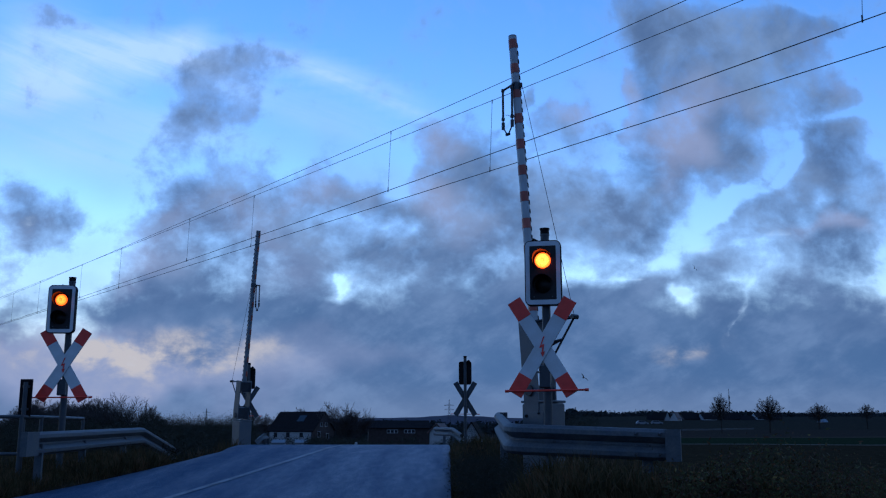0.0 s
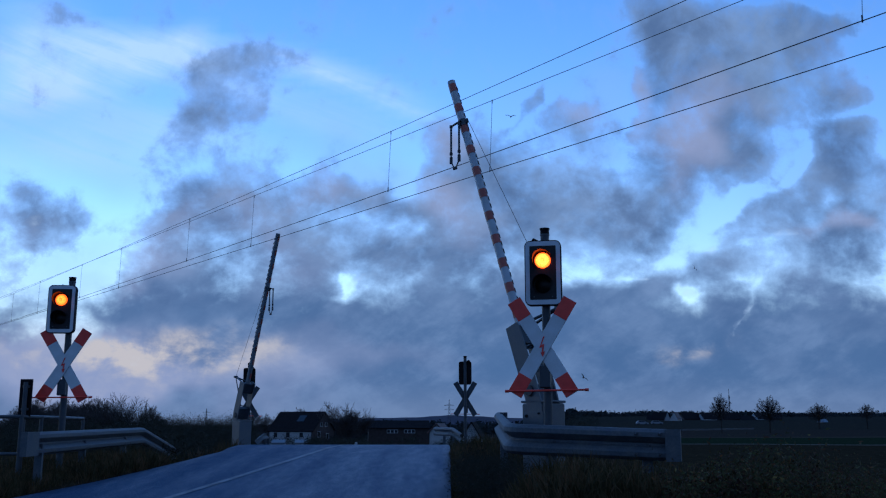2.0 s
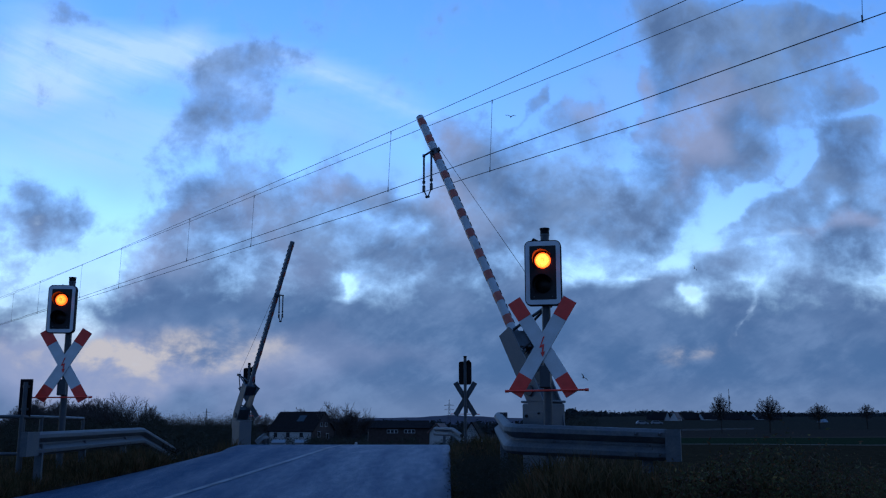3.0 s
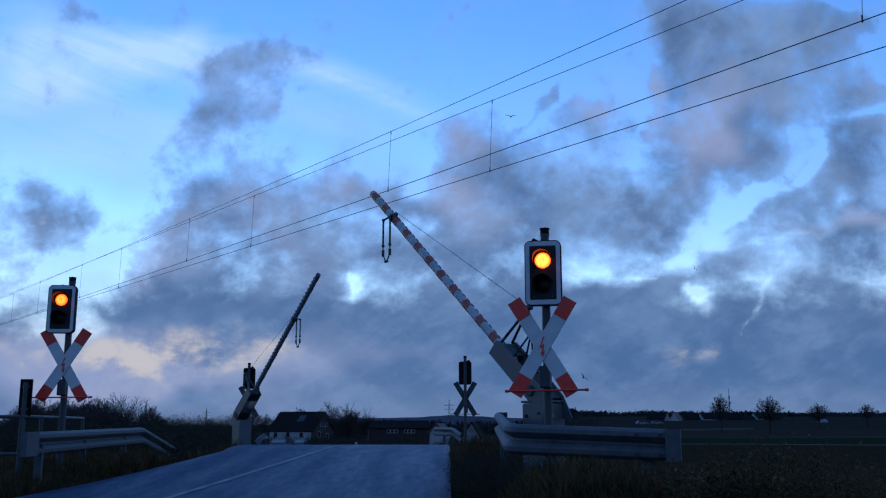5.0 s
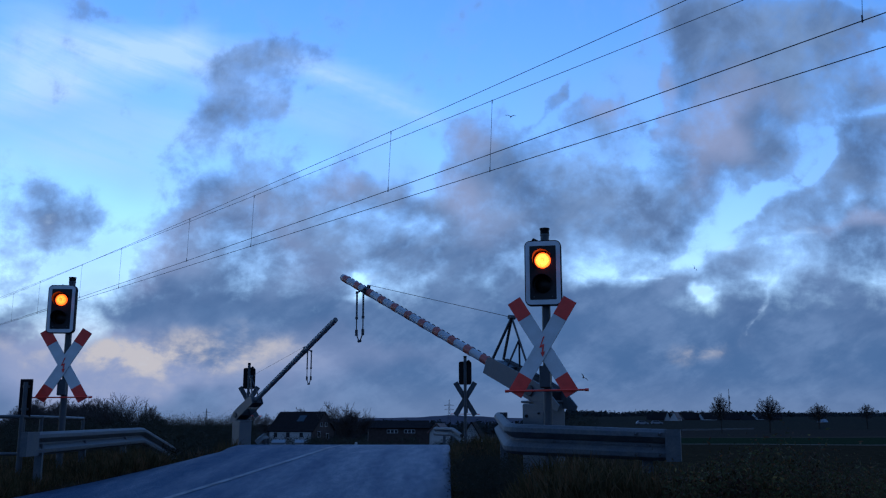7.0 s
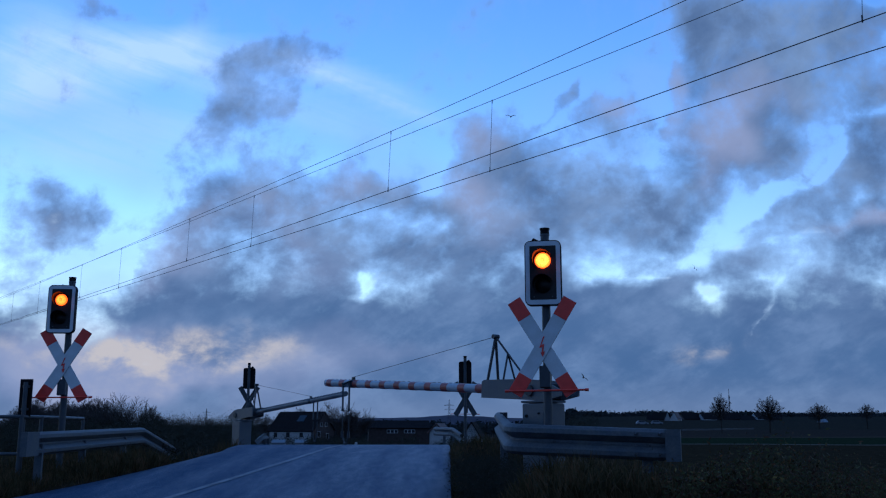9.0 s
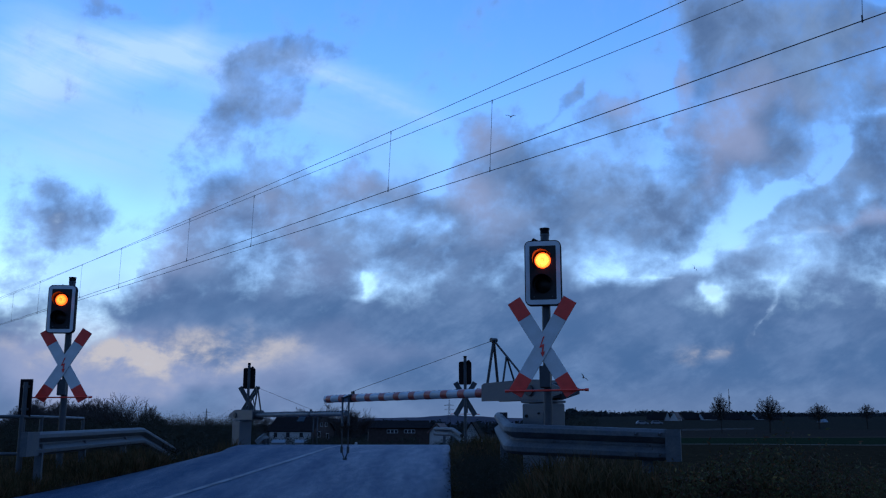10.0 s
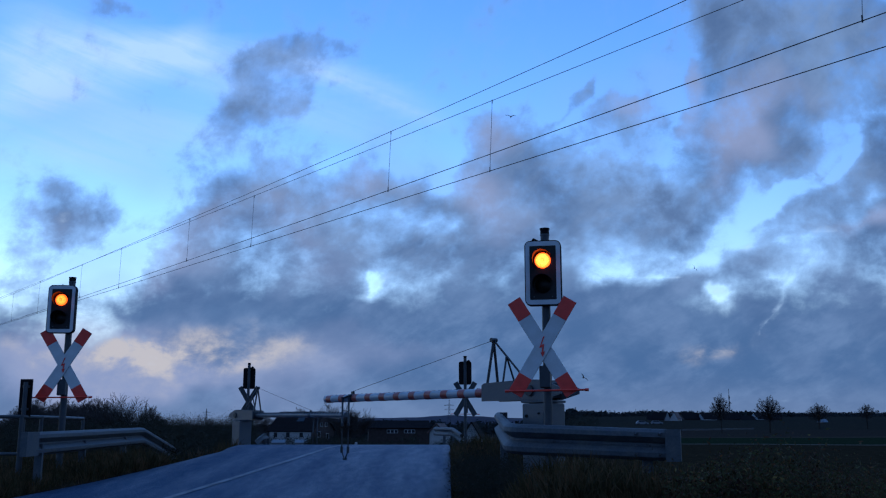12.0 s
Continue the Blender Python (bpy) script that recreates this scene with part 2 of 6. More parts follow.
# haze of the distance is painted into the hill's blue base colour
HILL = mat("far_hill_hazed", (0.085, 0.105, 0.17), 0.95, 0, 0.004, 0.25, 0.05, 0, spec=0.05)
CARPAINT = mat("pale_car_paint", (0.2, 0.21, 0.23), 0.3, 0, 2, 0.08, 30, 0)
TYRE = mat("tyre", (0.015, 0.015, 0.015), 0.8, 0, 6, 0.2, 60, 0.1)
FEATHER = mat("dark_feathers", (0.03, 0.028, 0.03), 0.8, 0, 20, 0.3, 80, 0.1)


# ---- mesh helpers ----
def part(name, bm, material, parent=None, label="", at=None, smooth=False):
    me = bpy.data.meshes.new(name)
    if isinstance(bm, tuple):
        me.from_pydata([tuple(v) for v in bm[0]], [], bm[1])
        me.validate()
    else:
        bmesh.ops.recalc_face_normals(bm, faces=bm.faces)
        bm.to_mesh(me)
        bm.free()
    if smooth:
        for p in me.polygons:
            p.use_smooth = True
    me.materials.append(material)
    ob = new(name, me)
    if parent:
        ob.parent = parent
    if at is not None:
        ob.matrix_basis = at
    if label:
        ob["label"] = label
    return ob


def thing(name, m, label, category, group=""):
    return tagged(_place(new(name), m), label, category, group)


def _place(ob, m):
    ob.matrix_basis = m
    return ob


def box(bm, c, size, bevel=0.0, rot=None):
    r = bmesh.ops.create_cube(bm, size=1.0)
    vs = r["verts"]
    bmesh.ops.scale(bm, vec=size, verts=vs)
    if bevel:
        es = list({e for v in vs for e in v.link_edges})
        out = bmesh.ops.bevel(bm, geom=es, offset=bevel, segments=2, affect="EDGES", profile=0.5)
        vs = list({v for f in out["faces"] for v in f.verts} | {v for v in vs if v.is_valid})
    if rot is not None:
        bmesh.ops.rotate(bm, cent=(0, 0, 0), matrix=rot, verts=vs)
    bmesh.ops.translate(bm, vec=c, verts=vs)
    return bm


def boxed(c, size, bevel=0.0, rot=None):
    return box(bmesh.new(), c, size, bevel, rot)


def rod(bm, a, b, r, seg=10, r2=None):
    a, b = Vector(a), Vector(b)
    q = (b - a).to_track_quat("Z", "Y").to_matrix().to_4x4()
    bmesh.ops.create_cone(bm, cap_ends=True, segments=seg, radius1=r, radius2=r if r2 is None else r2, depth=(b - a).length, matrix=Matrix.Translation((a + b) / 2) @ q)
    return bm


def rods(pairs, r, seg=10):
    bm = bmesh.new()
    for a, b in pairs:
        rod(bm, a, b, r, seg)
    return bm


def plate(bm, outline, y0, y1):
    """A flat plate of the outline (x, z), from y0 to y1."""
    front = [bm.verts.new((x, y0, z)) for x, z in outline]
    back = [bm.verts.new((x, y1, z)) for x, z in outline]
    n = len(outline)
    bm.faces.new(front)
    bm.faces.new(list(reversed(back)))
    for i in range(n):
        j = (i + 1) % n
        bm.faces.new((front[j], front[i], back[i], back[j]))
    return bm


def rounded(w, h, r, cx=0.0, cz=0.0, k=6):
    pts = []
    for sx, sz, a0 in ((1, 1, 0), (-1, 1, 90), (-1, -1, 180), (1, -1, 270)):
        for i in range(k + 1):
            a = radians(a0 + 90 * i / k)
            pts.append((cx + sx * (w / 2 - r) + r * math.cos(a), cz + sz * (h / 2 - r) + r * math.sin(a)))
    return pts


def ring(bm, outer, inner, y0, y1):
    """A flat frame between two outlines of equal count."""
    n = len(outer)
    vs = [[bm.verts.new((x, y, z)) for x, z in o] for o, y in ((outer, y0), (inner, y0), (outer, y1), (inner, y1))]
    for i in range(n):
        j = (i + 1) % n
        bm.faces.new((vs[0][i], vs[0][j], vs[1][j], vs[1][i]))
        bm.faces.new((vs[2][j], vs[2][i], vs[3][i], vs[3][j]))
        bm.faces.new((vs[0][j], vs[0][i], vs[2][i], vs[2][j]))
        bm.faces.new((vs[1][i], vs[1][j], vs[3][j], vs[3][i]))
    return bm


def disc(c, r, seg=28, dome=0.0):
    bm = bmesh.new()
    rows = []
    for k in range(4):
        rr = r * (1 - k / 4)
        yy = -dome * (1 - (rr / r) ** 2)
        rows.append([bm.verts.new((c[0] + rr * math.cos(2 * math.pi * i / seg), c[1] + yy, c[2] + rr * math.sin(2 * math.pi * i / seg))) for i in range(seg)])
    tip = bm.verts.new((c[0], c[1] - dome, c[2]))
    for a, b in zip(rows, rows[1:]):
        for i in range(seg):
            bm.faces.new((a[i], a[(i + 1) % seg], b[(i + 1) % seg], b[i]))
    for i in range(seg):
        bm.faces.new((rows[-1][i], rows[-1][(i + 1) % seg], tip))
    return bm


def lerp_table(rows, t):
    return float(np.interp(t, [r[0] for r in rows], [r[1] for r in rows]))


# ---- the lie of the land ----
YAW = 128.6                                   # the railway's course
ALONG = Vector((math.cos(radians(YAW)), math.sin(radians(YAW)), 0))
ACROSS = Vector((math.sin(radians(YAW)), -math.cos(radians(YAW)), 0))
TRACK = 10.35                                 # distance of the track's centre line, across
ROAD_Z = [(-60, -3.0), (-10, -1.75), (0, -1.25), (5, -0.98), (10.5, -0.6), (12, -0.47), (15, -0.24), (17, -0.11), (18.7, -0.02), (20.5, 0.0), (22.5, -0.03), (26, -0.2), (32, -0.6), (45, -1.6), (90, -3.6), (200, -5.2), (600, -5.0)]
LEFT_X = [(-60, -2.0), (0, -7.8), (12, -5.28), (12.7, -5.03), (13.3, -4.84), (14.7, -4.51), (16.1, -4.29), (17.8, -4.1), (19, -4.2), (24, -4.7), (30, -5.0), (60, -6.0), (200, -9.0), (600, -20)]
RIGHT_X = [(-60, 3.0), (0, 0.4), (12, 0.1), (19, 0.14), (24, 0.1), (30, 0.1), (60, 0.2), (200, 0.0), (600, -12)]
CENTRE = [(-300, -3), (-60, -2.6), (-10, -1.6), (0, -1.25), (10, -0.62), (14, -0.3), (19, -0.16), (24, -0.3), (45, -1.5), (90, -3.6), (200, -5.2), (600, -5.0), (1500, 0), (4800, 6)]
FIELD = [(-300, -3), (-10, -1.4), (0, -1.2), (8, -0.75), (14, -0.35), (22, -0.6), (40, -0.95), (60, -1.1), (120, -1.2), (200, -1.0), (300, 0.2), (500, 3.0), (900, 10.0), (1500, 14), (4800, 20)]


def ease(a, b, x):
    t = min(1.0, max(0.0, (x - a) / (b - a)))
    return t * t * (3 - 2 * t)


def land(x, y):
    w = ease(0.07 + 0.06 * (1 - ease(20, 120, y)), 0.15 + 0.11 * (1 - ease(20, 120, y)), x / max(y, 6.0)) if y > 6 else ease(0.8, 2.5, x)
    z = (1 - w) * lerp_table(CENTRE, y) + w * lerp_table(FIELD, y)
    if y < 60:
        left, right, rz = lerp_table(LEFT_X, y), lerp_table(RIGHT_X, y), lerp_table(ROAD_Z, y)
        edge = max(left - x, x - right)
        if edge < 0.15:
            z = rz - 0.1
        else:
            z = rz + (z - rz) * ease(0.15, 3.0, edge) + (0.04 if x < left else 0.1) * ease(0.15, 0.8, edge) * (1 - ease(2.0, 5, edge))
        if x > right and 4 < y < 17:
            bank = -0.04 - 0.38 * ease(1.5, 2.3, x)
            z = z + (max(z, bank) - z) * ease(0.15, 0.7, edge) * (1 - ease(13, 17, y)) * ease(4, 8, y)
        z += 0.07 * noise.noise(Vector((x * 0.7, y * 0.7, 0))) * ease(0.2, 1.2, edge)
        off = abs(x * ACROSS.x + y * ACROSS.y - TRACK)
        bed = -0.68 - max(0.0, off - 1.6) * 0.3
        if off < 4.5 and edge > 0.15:
            k = 1 - ease(1.8, 4.5, off)
            z = z + (min(bed, z) - z) * k
    else:
        z += 0.25 * noise.noise(Vector((x * 0.02, y * 0.02, 3)))
    return z


def spread(stops):
    out = []
    for a, b, n in stops:
        out += list(np.linspace(a, b, n, endpoint=False))
    return out + [stops[-1][1]]


XS = spread([(-4500, -600, 12), (-600, -100, 16), (-100, -20, 24), (-20, -6.5, 24), (-6.5, 4, 60), (4, 16, 30), (16, 100, 30), (100, 600, 20), (600, 4500, 12)])
YS = spread([(-4700, -400, 8), (-400, -40, 8), (-40, 4, 14), (4, 32, 100), (32, 100, 34), (100, 600, 30), (600, 4800, 16)])


def build_ground():
    vs = [(x, y, land(x, y)) for y in YS for x in XS]
    w = len(XS)
    fs = [(j * w + i, j * w + i + 1, (j + 1) * w + i + 1, (j + 1) * w + i) for j in range(len(YS) - 1) for i in range(w - 1)]
    tagged(part("ground", (vs, fs), SOIL, smooth=True), "dark winter grass and fields reaching the horizon", "ground", kind="structure")


def strip(ys, lo, hi, dz, n=8):
    vs, fs = [], []
    for y in ys:
        a, b = lo(y), hi(y)
        for i in range(n + 1):
            u = i / n
            vs.append((a + (b - a) * u, y, lerp_table(ROAD_Z, y) + dz))
    for j in range(len(ys) - 1):
        for i in range(n):
            q = j * (n + 1) + i
            fs.append((q, q + 1, q + n + 2, q + n + 1))
    return vs, fs


def build_road():
    ys = spread([(-60, 4, 20), (4, 34, 120), (34, 120, 40)])
    road = part("road", strip(ys, lambda y: lerp_table(LEFT_X, y), lambda y: lerp_table(RIGHT_X, y), 0.0, 12), ASPHALT, smooth=True)
    mod = road.modifiers.new("thickness", "SOLIDIFY")
    mod.thickness, mod.offset = 0.12, -1
    tagged(road, "wet dark asphalt road climbing to the level crossing", "road", kind="structure")
    line = [(4, -5.0), (11, -3.55), (12, -3.36), (13, -3.14), (14, -2.93), (15, -2.74), (16, -2.57), (17, -2.42), (18, -2.3), (19, -2.2), (24, -2.0), (34, -2.2)]
    ls = spread([(6, 33, 110)])
    vs, fs = [], []
    for y in ls:
        x = lerp_table(line, y)
        for d in (-0.05, 0.05):
            vs.append((x + d, y, lerp_table(ROAD_Z, y) + 0.006))
    fs = [(2 * j, 2 * j + 1, 2 * j + 3, 2 * j + 2) for j in range(len(ls) - 1)]
    tagged(part("road_marking", (vs, fs), PAINT), "worn white line painted along the road", "road marking", kind="structure")


def build_track():
    def spot(s, n, z):
        p = ALONG * s + ACROSS * (TRACK + n)
        return (p.x, p.y, z)
    prof = [(-2.6, -1.05), (-1.5, -0.54), (1.5, -0.54), (2.6, -1.05)]
    ss = spread([(-60, 200, 52)])
    vs = [spot(s, n, z) for s in ss for n, z in prof]
    fs = [(4 * j + i, 4 * j + i + 1, 4 * j + i + 5, 4 * j + i + 4) for j in range(len(ss) - 1) for i in range(3)]
    tagged(part("ballast_bed", (vs, fs), BALLAST), "dark stone ballast of the railway track", "ballast", kind="structure")
    shape = [(-0.07, -0.17), (0.07, -0.17), (0.06, -0.15), (0.012, -0.13), (0.012, -0.05), (0.036, -0.035), (0.036, 0.0), (-0.036, 0.0), (-0.036, -0.035), (-0.012, -0.05), (-0.012, -0.13), (-0.06, -0.15)]
    for side in (-0.75, 0.75):
        k = len(shape)
        vs = [spot(s, side + n, z - 0.32) for s in (-60, 200) for n, z in shape]
        fs = [(i, (i + 1) % k, k + (i + 1) % k, k + i) for i in range(k)] + [tuple(range(k)), tuple(range(2 * k - 1, k - 1, -1))]
        tagged(part("rail", (vs, fs), RAILSTEEL), "rusty steel rail of the single track", "rail", "rails")
    sleeper = None
    for i in range(70):
        s = -14 + i * 0.6
        p = spot(s, 0, -0.55)
        if 10.5 < s < 18:
            continue
        m = Matrix.Translation(p) @ pose(0, 0, 0, 0, 0, YAW - 90)
        if sleeper is None:
            sleeper = tagged(part("sleeper", boxed((0, 0, 0), (2.5, 0.26, 0.14), 0.015), CONCRETE, at=m), "grey concrete sleeper under the rails", "sleeper", "sleepers")
        else:
            copy_thing(sleeper, m)


# ---- clouds ----
def cloud_mat():
    """Grey banks, bright breaks and thin high streaks, laid out over azimuth and height above the horizon."""
    m, n, l = nodes_of("clouds")
    out = n["Material Output"]
    n.remove(n["Principled BSDF"])
    uv = n.new("ShaderNodeUVMap")
    uv.uv_map = "sky"

    def tex(scale, detail, rough, vec, dist=0.0):
        t = n.new("ShaderNodeTexNoise")
        t.inputs["Scale"].default_value, t.inputs["Detail"].default_value = scale, detail
        t.inputs["Roughness"].default_value, t.inputs["Distortion"].default_value = rough, dist
        l.new(vec, t.inputs["Vector"])
        return t

    def num(op, a, b):
        v = n.new("ShaderNodeMath")
        v.operation = op
        for i, x in enumerate((a, b)):
            if isinstance(x, (int, float)):
                v.inputs[i].default_value = x
            else:
                l.new(x, v.inputs[i])
        return v.outputs[0]

    def rng(x, a, b, lo=0.0, hi=1.0):
        v = n.new("ShaderNodeMapRange")
        v.interpolation_type = "SMOOTHSTEP"
        for k, y in (("From Min", a), ("From Max", b), ("To Min", lo), ("To Max", hi)):
            v.inputs[k].default_value = y
        l.new(x, v.inputs["Value"])
        return v.outputs["Result"]

    def blend(f, a, b):
        v = n.new("ShaderNodeMix")
        v.data_type = "RGBA"
        l.new(f, v.inputs["Factor"]) if not isinstance(f, float) else None
        for k, x in (("A", a), ("B", b)):
            if isinstance(x, tuple):
                v.inputs[k].default_value = (*x, 1)
            else:
                l.new(x, v.inputs[k])
        return v.outputs["Result"]

    flow = n.new("ShaderNodeUVMap")
    flow.uv_map = "flow"
    p = flow.outputs["UV"]

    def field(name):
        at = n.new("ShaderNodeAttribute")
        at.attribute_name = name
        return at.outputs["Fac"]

    fine = tex(15.0, 10, 0.6, p, 0.25)
    mid = tex(5.0, 8, 0.55, p, 0.2)
    tiny = tex(34.0, 8, 0.6, p, 0.2)
    puff = tex(9.0, 9, 0.56, p, 0.35)
    lean = n.new("ShaderNodeMapping")
    lean.inputs["Rotation"].default_value = (0, 0, radians(-38))
    comb = n.new("ShaderNodeMapping")
    comb.inputs["Scale"].default_value = (1.0, 2.6, 1)
    l.new(p, lean.inputs["Vector"])
    l.new(lean.outputs["Vector"], comb.inputs["Vector"])
    wisp = tex(15.0, 9, 0.62, comb.outputs["Vector"], 0.3)
    sep = n.new("ShaderNodeSeparateXYZ")
    l.new(uv.outputs["UV"], sep.inputs[0])
    rough = num("ADD", num("ADD", num("MULTIPLY", num("SUBTRACT", fine.outputs["Fac"], 0.5), 1.9), num("MULTIPLY", num("SUBTRACT", tiny.outputs["Fac"], 0.5), 1.15)), num("MULTIPLY", num("SUBTRACT", mid.outputs["Fac"], 0.5), 1.1))
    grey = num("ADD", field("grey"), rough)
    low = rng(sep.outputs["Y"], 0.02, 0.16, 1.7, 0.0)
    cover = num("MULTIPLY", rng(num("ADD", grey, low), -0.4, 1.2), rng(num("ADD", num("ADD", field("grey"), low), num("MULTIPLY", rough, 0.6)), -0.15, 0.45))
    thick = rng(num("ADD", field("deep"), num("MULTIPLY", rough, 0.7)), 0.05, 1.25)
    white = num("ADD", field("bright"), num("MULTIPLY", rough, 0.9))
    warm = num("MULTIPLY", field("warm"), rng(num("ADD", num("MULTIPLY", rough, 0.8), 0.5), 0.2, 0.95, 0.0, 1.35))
    # light and shade of the clouds are painted as glowing colour
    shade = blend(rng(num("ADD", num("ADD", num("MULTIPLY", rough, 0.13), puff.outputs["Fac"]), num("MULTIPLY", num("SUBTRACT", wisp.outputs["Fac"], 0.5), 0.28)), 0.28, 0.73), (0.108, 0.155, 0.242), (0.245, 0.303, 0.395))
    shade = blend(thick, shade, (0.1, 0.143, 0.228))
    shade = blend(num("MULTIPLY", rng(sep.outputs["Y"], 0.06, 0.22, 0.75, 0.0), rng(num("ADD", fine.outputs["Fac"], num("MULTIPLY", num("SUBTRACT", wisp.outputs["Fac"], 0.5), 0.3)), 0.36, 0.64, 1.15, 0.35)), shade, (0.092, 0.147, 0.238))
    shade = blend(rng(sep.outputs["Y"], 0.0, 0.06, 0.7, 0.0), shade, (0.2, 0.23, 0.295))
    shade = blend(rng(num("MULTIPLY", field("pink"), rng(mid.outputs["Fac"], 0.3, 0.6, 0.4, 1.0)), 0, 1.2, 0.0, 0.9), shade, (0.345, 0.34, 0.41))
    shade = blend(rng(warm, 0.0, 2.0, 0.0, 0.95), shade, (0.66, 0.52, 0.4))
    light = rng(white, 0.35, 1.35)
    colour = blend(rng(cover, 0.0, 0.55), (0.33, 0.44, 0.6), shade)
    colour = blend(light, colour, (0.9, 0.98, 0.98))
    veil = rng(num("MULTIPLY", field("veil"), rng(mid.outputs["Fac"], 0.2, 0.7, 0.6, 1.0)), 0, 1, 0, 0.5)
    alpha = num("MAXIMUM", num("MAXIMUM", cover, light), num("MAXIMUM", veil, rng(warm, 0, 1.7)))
    em = n.new("ShaderNodeEmission")
    l.new(colour, em.inputs["Color"])
    em.inputs["Strength"].default_value = 1.0
    tr = n.new("ShaderNodeBsdfTransparent")
    mixs = n.new("ShaderNodeMixShader")
    l.new(alpha, mixs.inputs["Fac"])
    l.new(tr.outputs[0], mixs.inputs[1])
    l.new(em.outputs[0], mixs.inputs[2])
    l.new(mixs.outputs[0], out.inputs["Surface"])
    return m


def cirrus_mat():
    """Thin white ice cloud combed into long streaks that fan out downwards to one side."""
    m, n, l = nodes_of("cirrus")
    out = n["Material Output"]
    n.remove(n["Principled BSDF"])
    uv = n.new("ShaderNodeUVMap")
    uv.uv_map = "sky"
    made = []
    for turn, squeeze, scale, bend in ((17, (1.6, 15.0, 1), 1.8, 0.7), (24, (2.2, 26.0, 1), 2.4, 0.5), (0, (3.0, 4.5, 1), 2.2, 0.4)):
        lean = n.new("ShaderNodeMapping")
        lean.inputs["Rotation"].default_value = (0, 0, radians(turn))
        comb = n.new("ShaderNodeMapping")
        comb.inputs["Scale"].default_value = squeeze
        t = n.new("ShaderNodeTexNoise")
        t.inputs["Scale"].default_value, t.inputs["Detail"].default_value = scale, 9
        t.inputs["Roughness"].default_value, t.inputs["Distortion"].default_value = 0.6, bend
        l.new(uv.outputs["UV"], lean.inputs["Vector"])
        l.new(lean.outputs["Vector"], comb.inputs["Vector"])
        l.new(comb.outputs["Vector"], t.inputs["Vector"])
        made.append(t.outputs["Fac"])
    at = n.new("ShaderNodeAttribute")
    at.attribute_name = "high"

    def num(op, a, b):
        v = n.new("ShaderNodeMath")
        v.operation = op
        for i, x in enumerate((a, b)):
            if isinstance(x, (int, float)):
                v.inputs[i].default_value = x
            else:
                l.new(x, v.inputs[i])
        return v.outputs[0]

    strands = num("ADD", num("MULTIPLY", made[0], 0.45), num("ADD", num("MULTIPLY", made[1], 0.25), num("MULTIPLY", made[2], 0.3)))
    thick = n.new("ShaderNodeMapRange")
    thick.interpolation_type = "SMOOTHSTEP"
    for key, v in (("From Min", 0.33), ("From Max", 0.6), ("To Min", 0.3), ("To Max", 1.0)):
        thick.inputs[key].default_value = v
    l.new(strands, thick.inputs["Value"])
    alpha = n.new("ShaderNodeMapRange")
    for key, v in (("From Max", 1.1), ("To Max", 0.8)):
        alpha.inputs[key].default_value = v
    l.new(num("MULTIPLY", at.outputs["Fac"], thick.outputs["Result"]), alpha.inputs["Value"])
    em = n.new("ShaderNodeEmission")
    em.inputs["Color"].default_value = (0.66, 0.74, 0.84, 1)
    tr = n.new("ShaderNodeBsdfTransparent")
    mixs = n.new("ShaderNodeMixShader")
    l.new(alpha.outputs["Result"], mixs.inputs["Fac"])
    l.new(tr.outputs[0], mixs.inputs[1])
    l.new(em.outputs[0], mixs.inputs[2])
    l.new(mixs.outputs[0], out.inputs["Surface"])
    return m


# bluish glow of the added shell that lights the scene from out of view
def unseen_shell_mat():
    m, n, l = nodes_of("unseen_cloud_shell")
    out = n["Material Output"]
    n.remove(n["Principled BSDF"])
    tc = n.new("ShaderNodeTexCoord")
    t = n.new("ShaderNodeTexNoise")
    t.inputs["Scale"].default_value, t.inputs["Detail"].default_value = 0.0016, 7
    l.new(tc.outputs["Object"], t.inputs["Vector"])
    ramp = n.new("ShaderNodeValToRGB")
    ramp.color_ramp.elements[0].position, ramp.color_ramp.elements[0].color = 0.35, (0.1, 0.165, 0.29, 1)
    ramp.color_ramp.elements[1].position, ramp.color_ramp.elements[1].color = 0.7, (0.21, 0.31, 0.5, 1)
    l.new(t.outputs["Fac"], ramp.inputs["Fac"])
    em = n.new("ShaderNodeEmission")
    l.new(ramp.outputs["Color"], em.inputs["Color"])
    l.new(em.outputs[0], out.inputs["Surface"])
    return m


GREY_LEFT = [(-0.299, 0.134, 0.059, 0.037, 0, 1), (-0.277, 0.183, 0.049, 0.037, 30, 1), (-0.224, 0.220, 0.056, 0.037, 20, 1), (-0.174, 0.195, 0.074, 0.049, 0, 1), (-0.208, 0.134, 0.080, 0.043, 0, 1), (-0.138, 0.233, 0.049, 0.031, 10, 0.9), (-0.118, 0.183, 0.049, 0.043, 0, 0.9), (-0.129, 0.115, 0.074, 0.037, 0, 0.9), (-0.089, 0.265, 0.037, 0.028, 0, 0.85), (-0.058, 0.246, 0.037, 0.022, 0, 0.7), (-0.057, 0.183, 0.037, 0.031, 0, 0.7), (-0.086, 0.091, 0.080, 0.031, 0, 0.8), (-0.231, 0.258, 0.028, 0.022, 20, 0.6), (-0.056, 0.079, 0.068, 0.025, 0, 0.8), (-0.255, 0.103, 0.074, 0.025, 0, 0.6)]
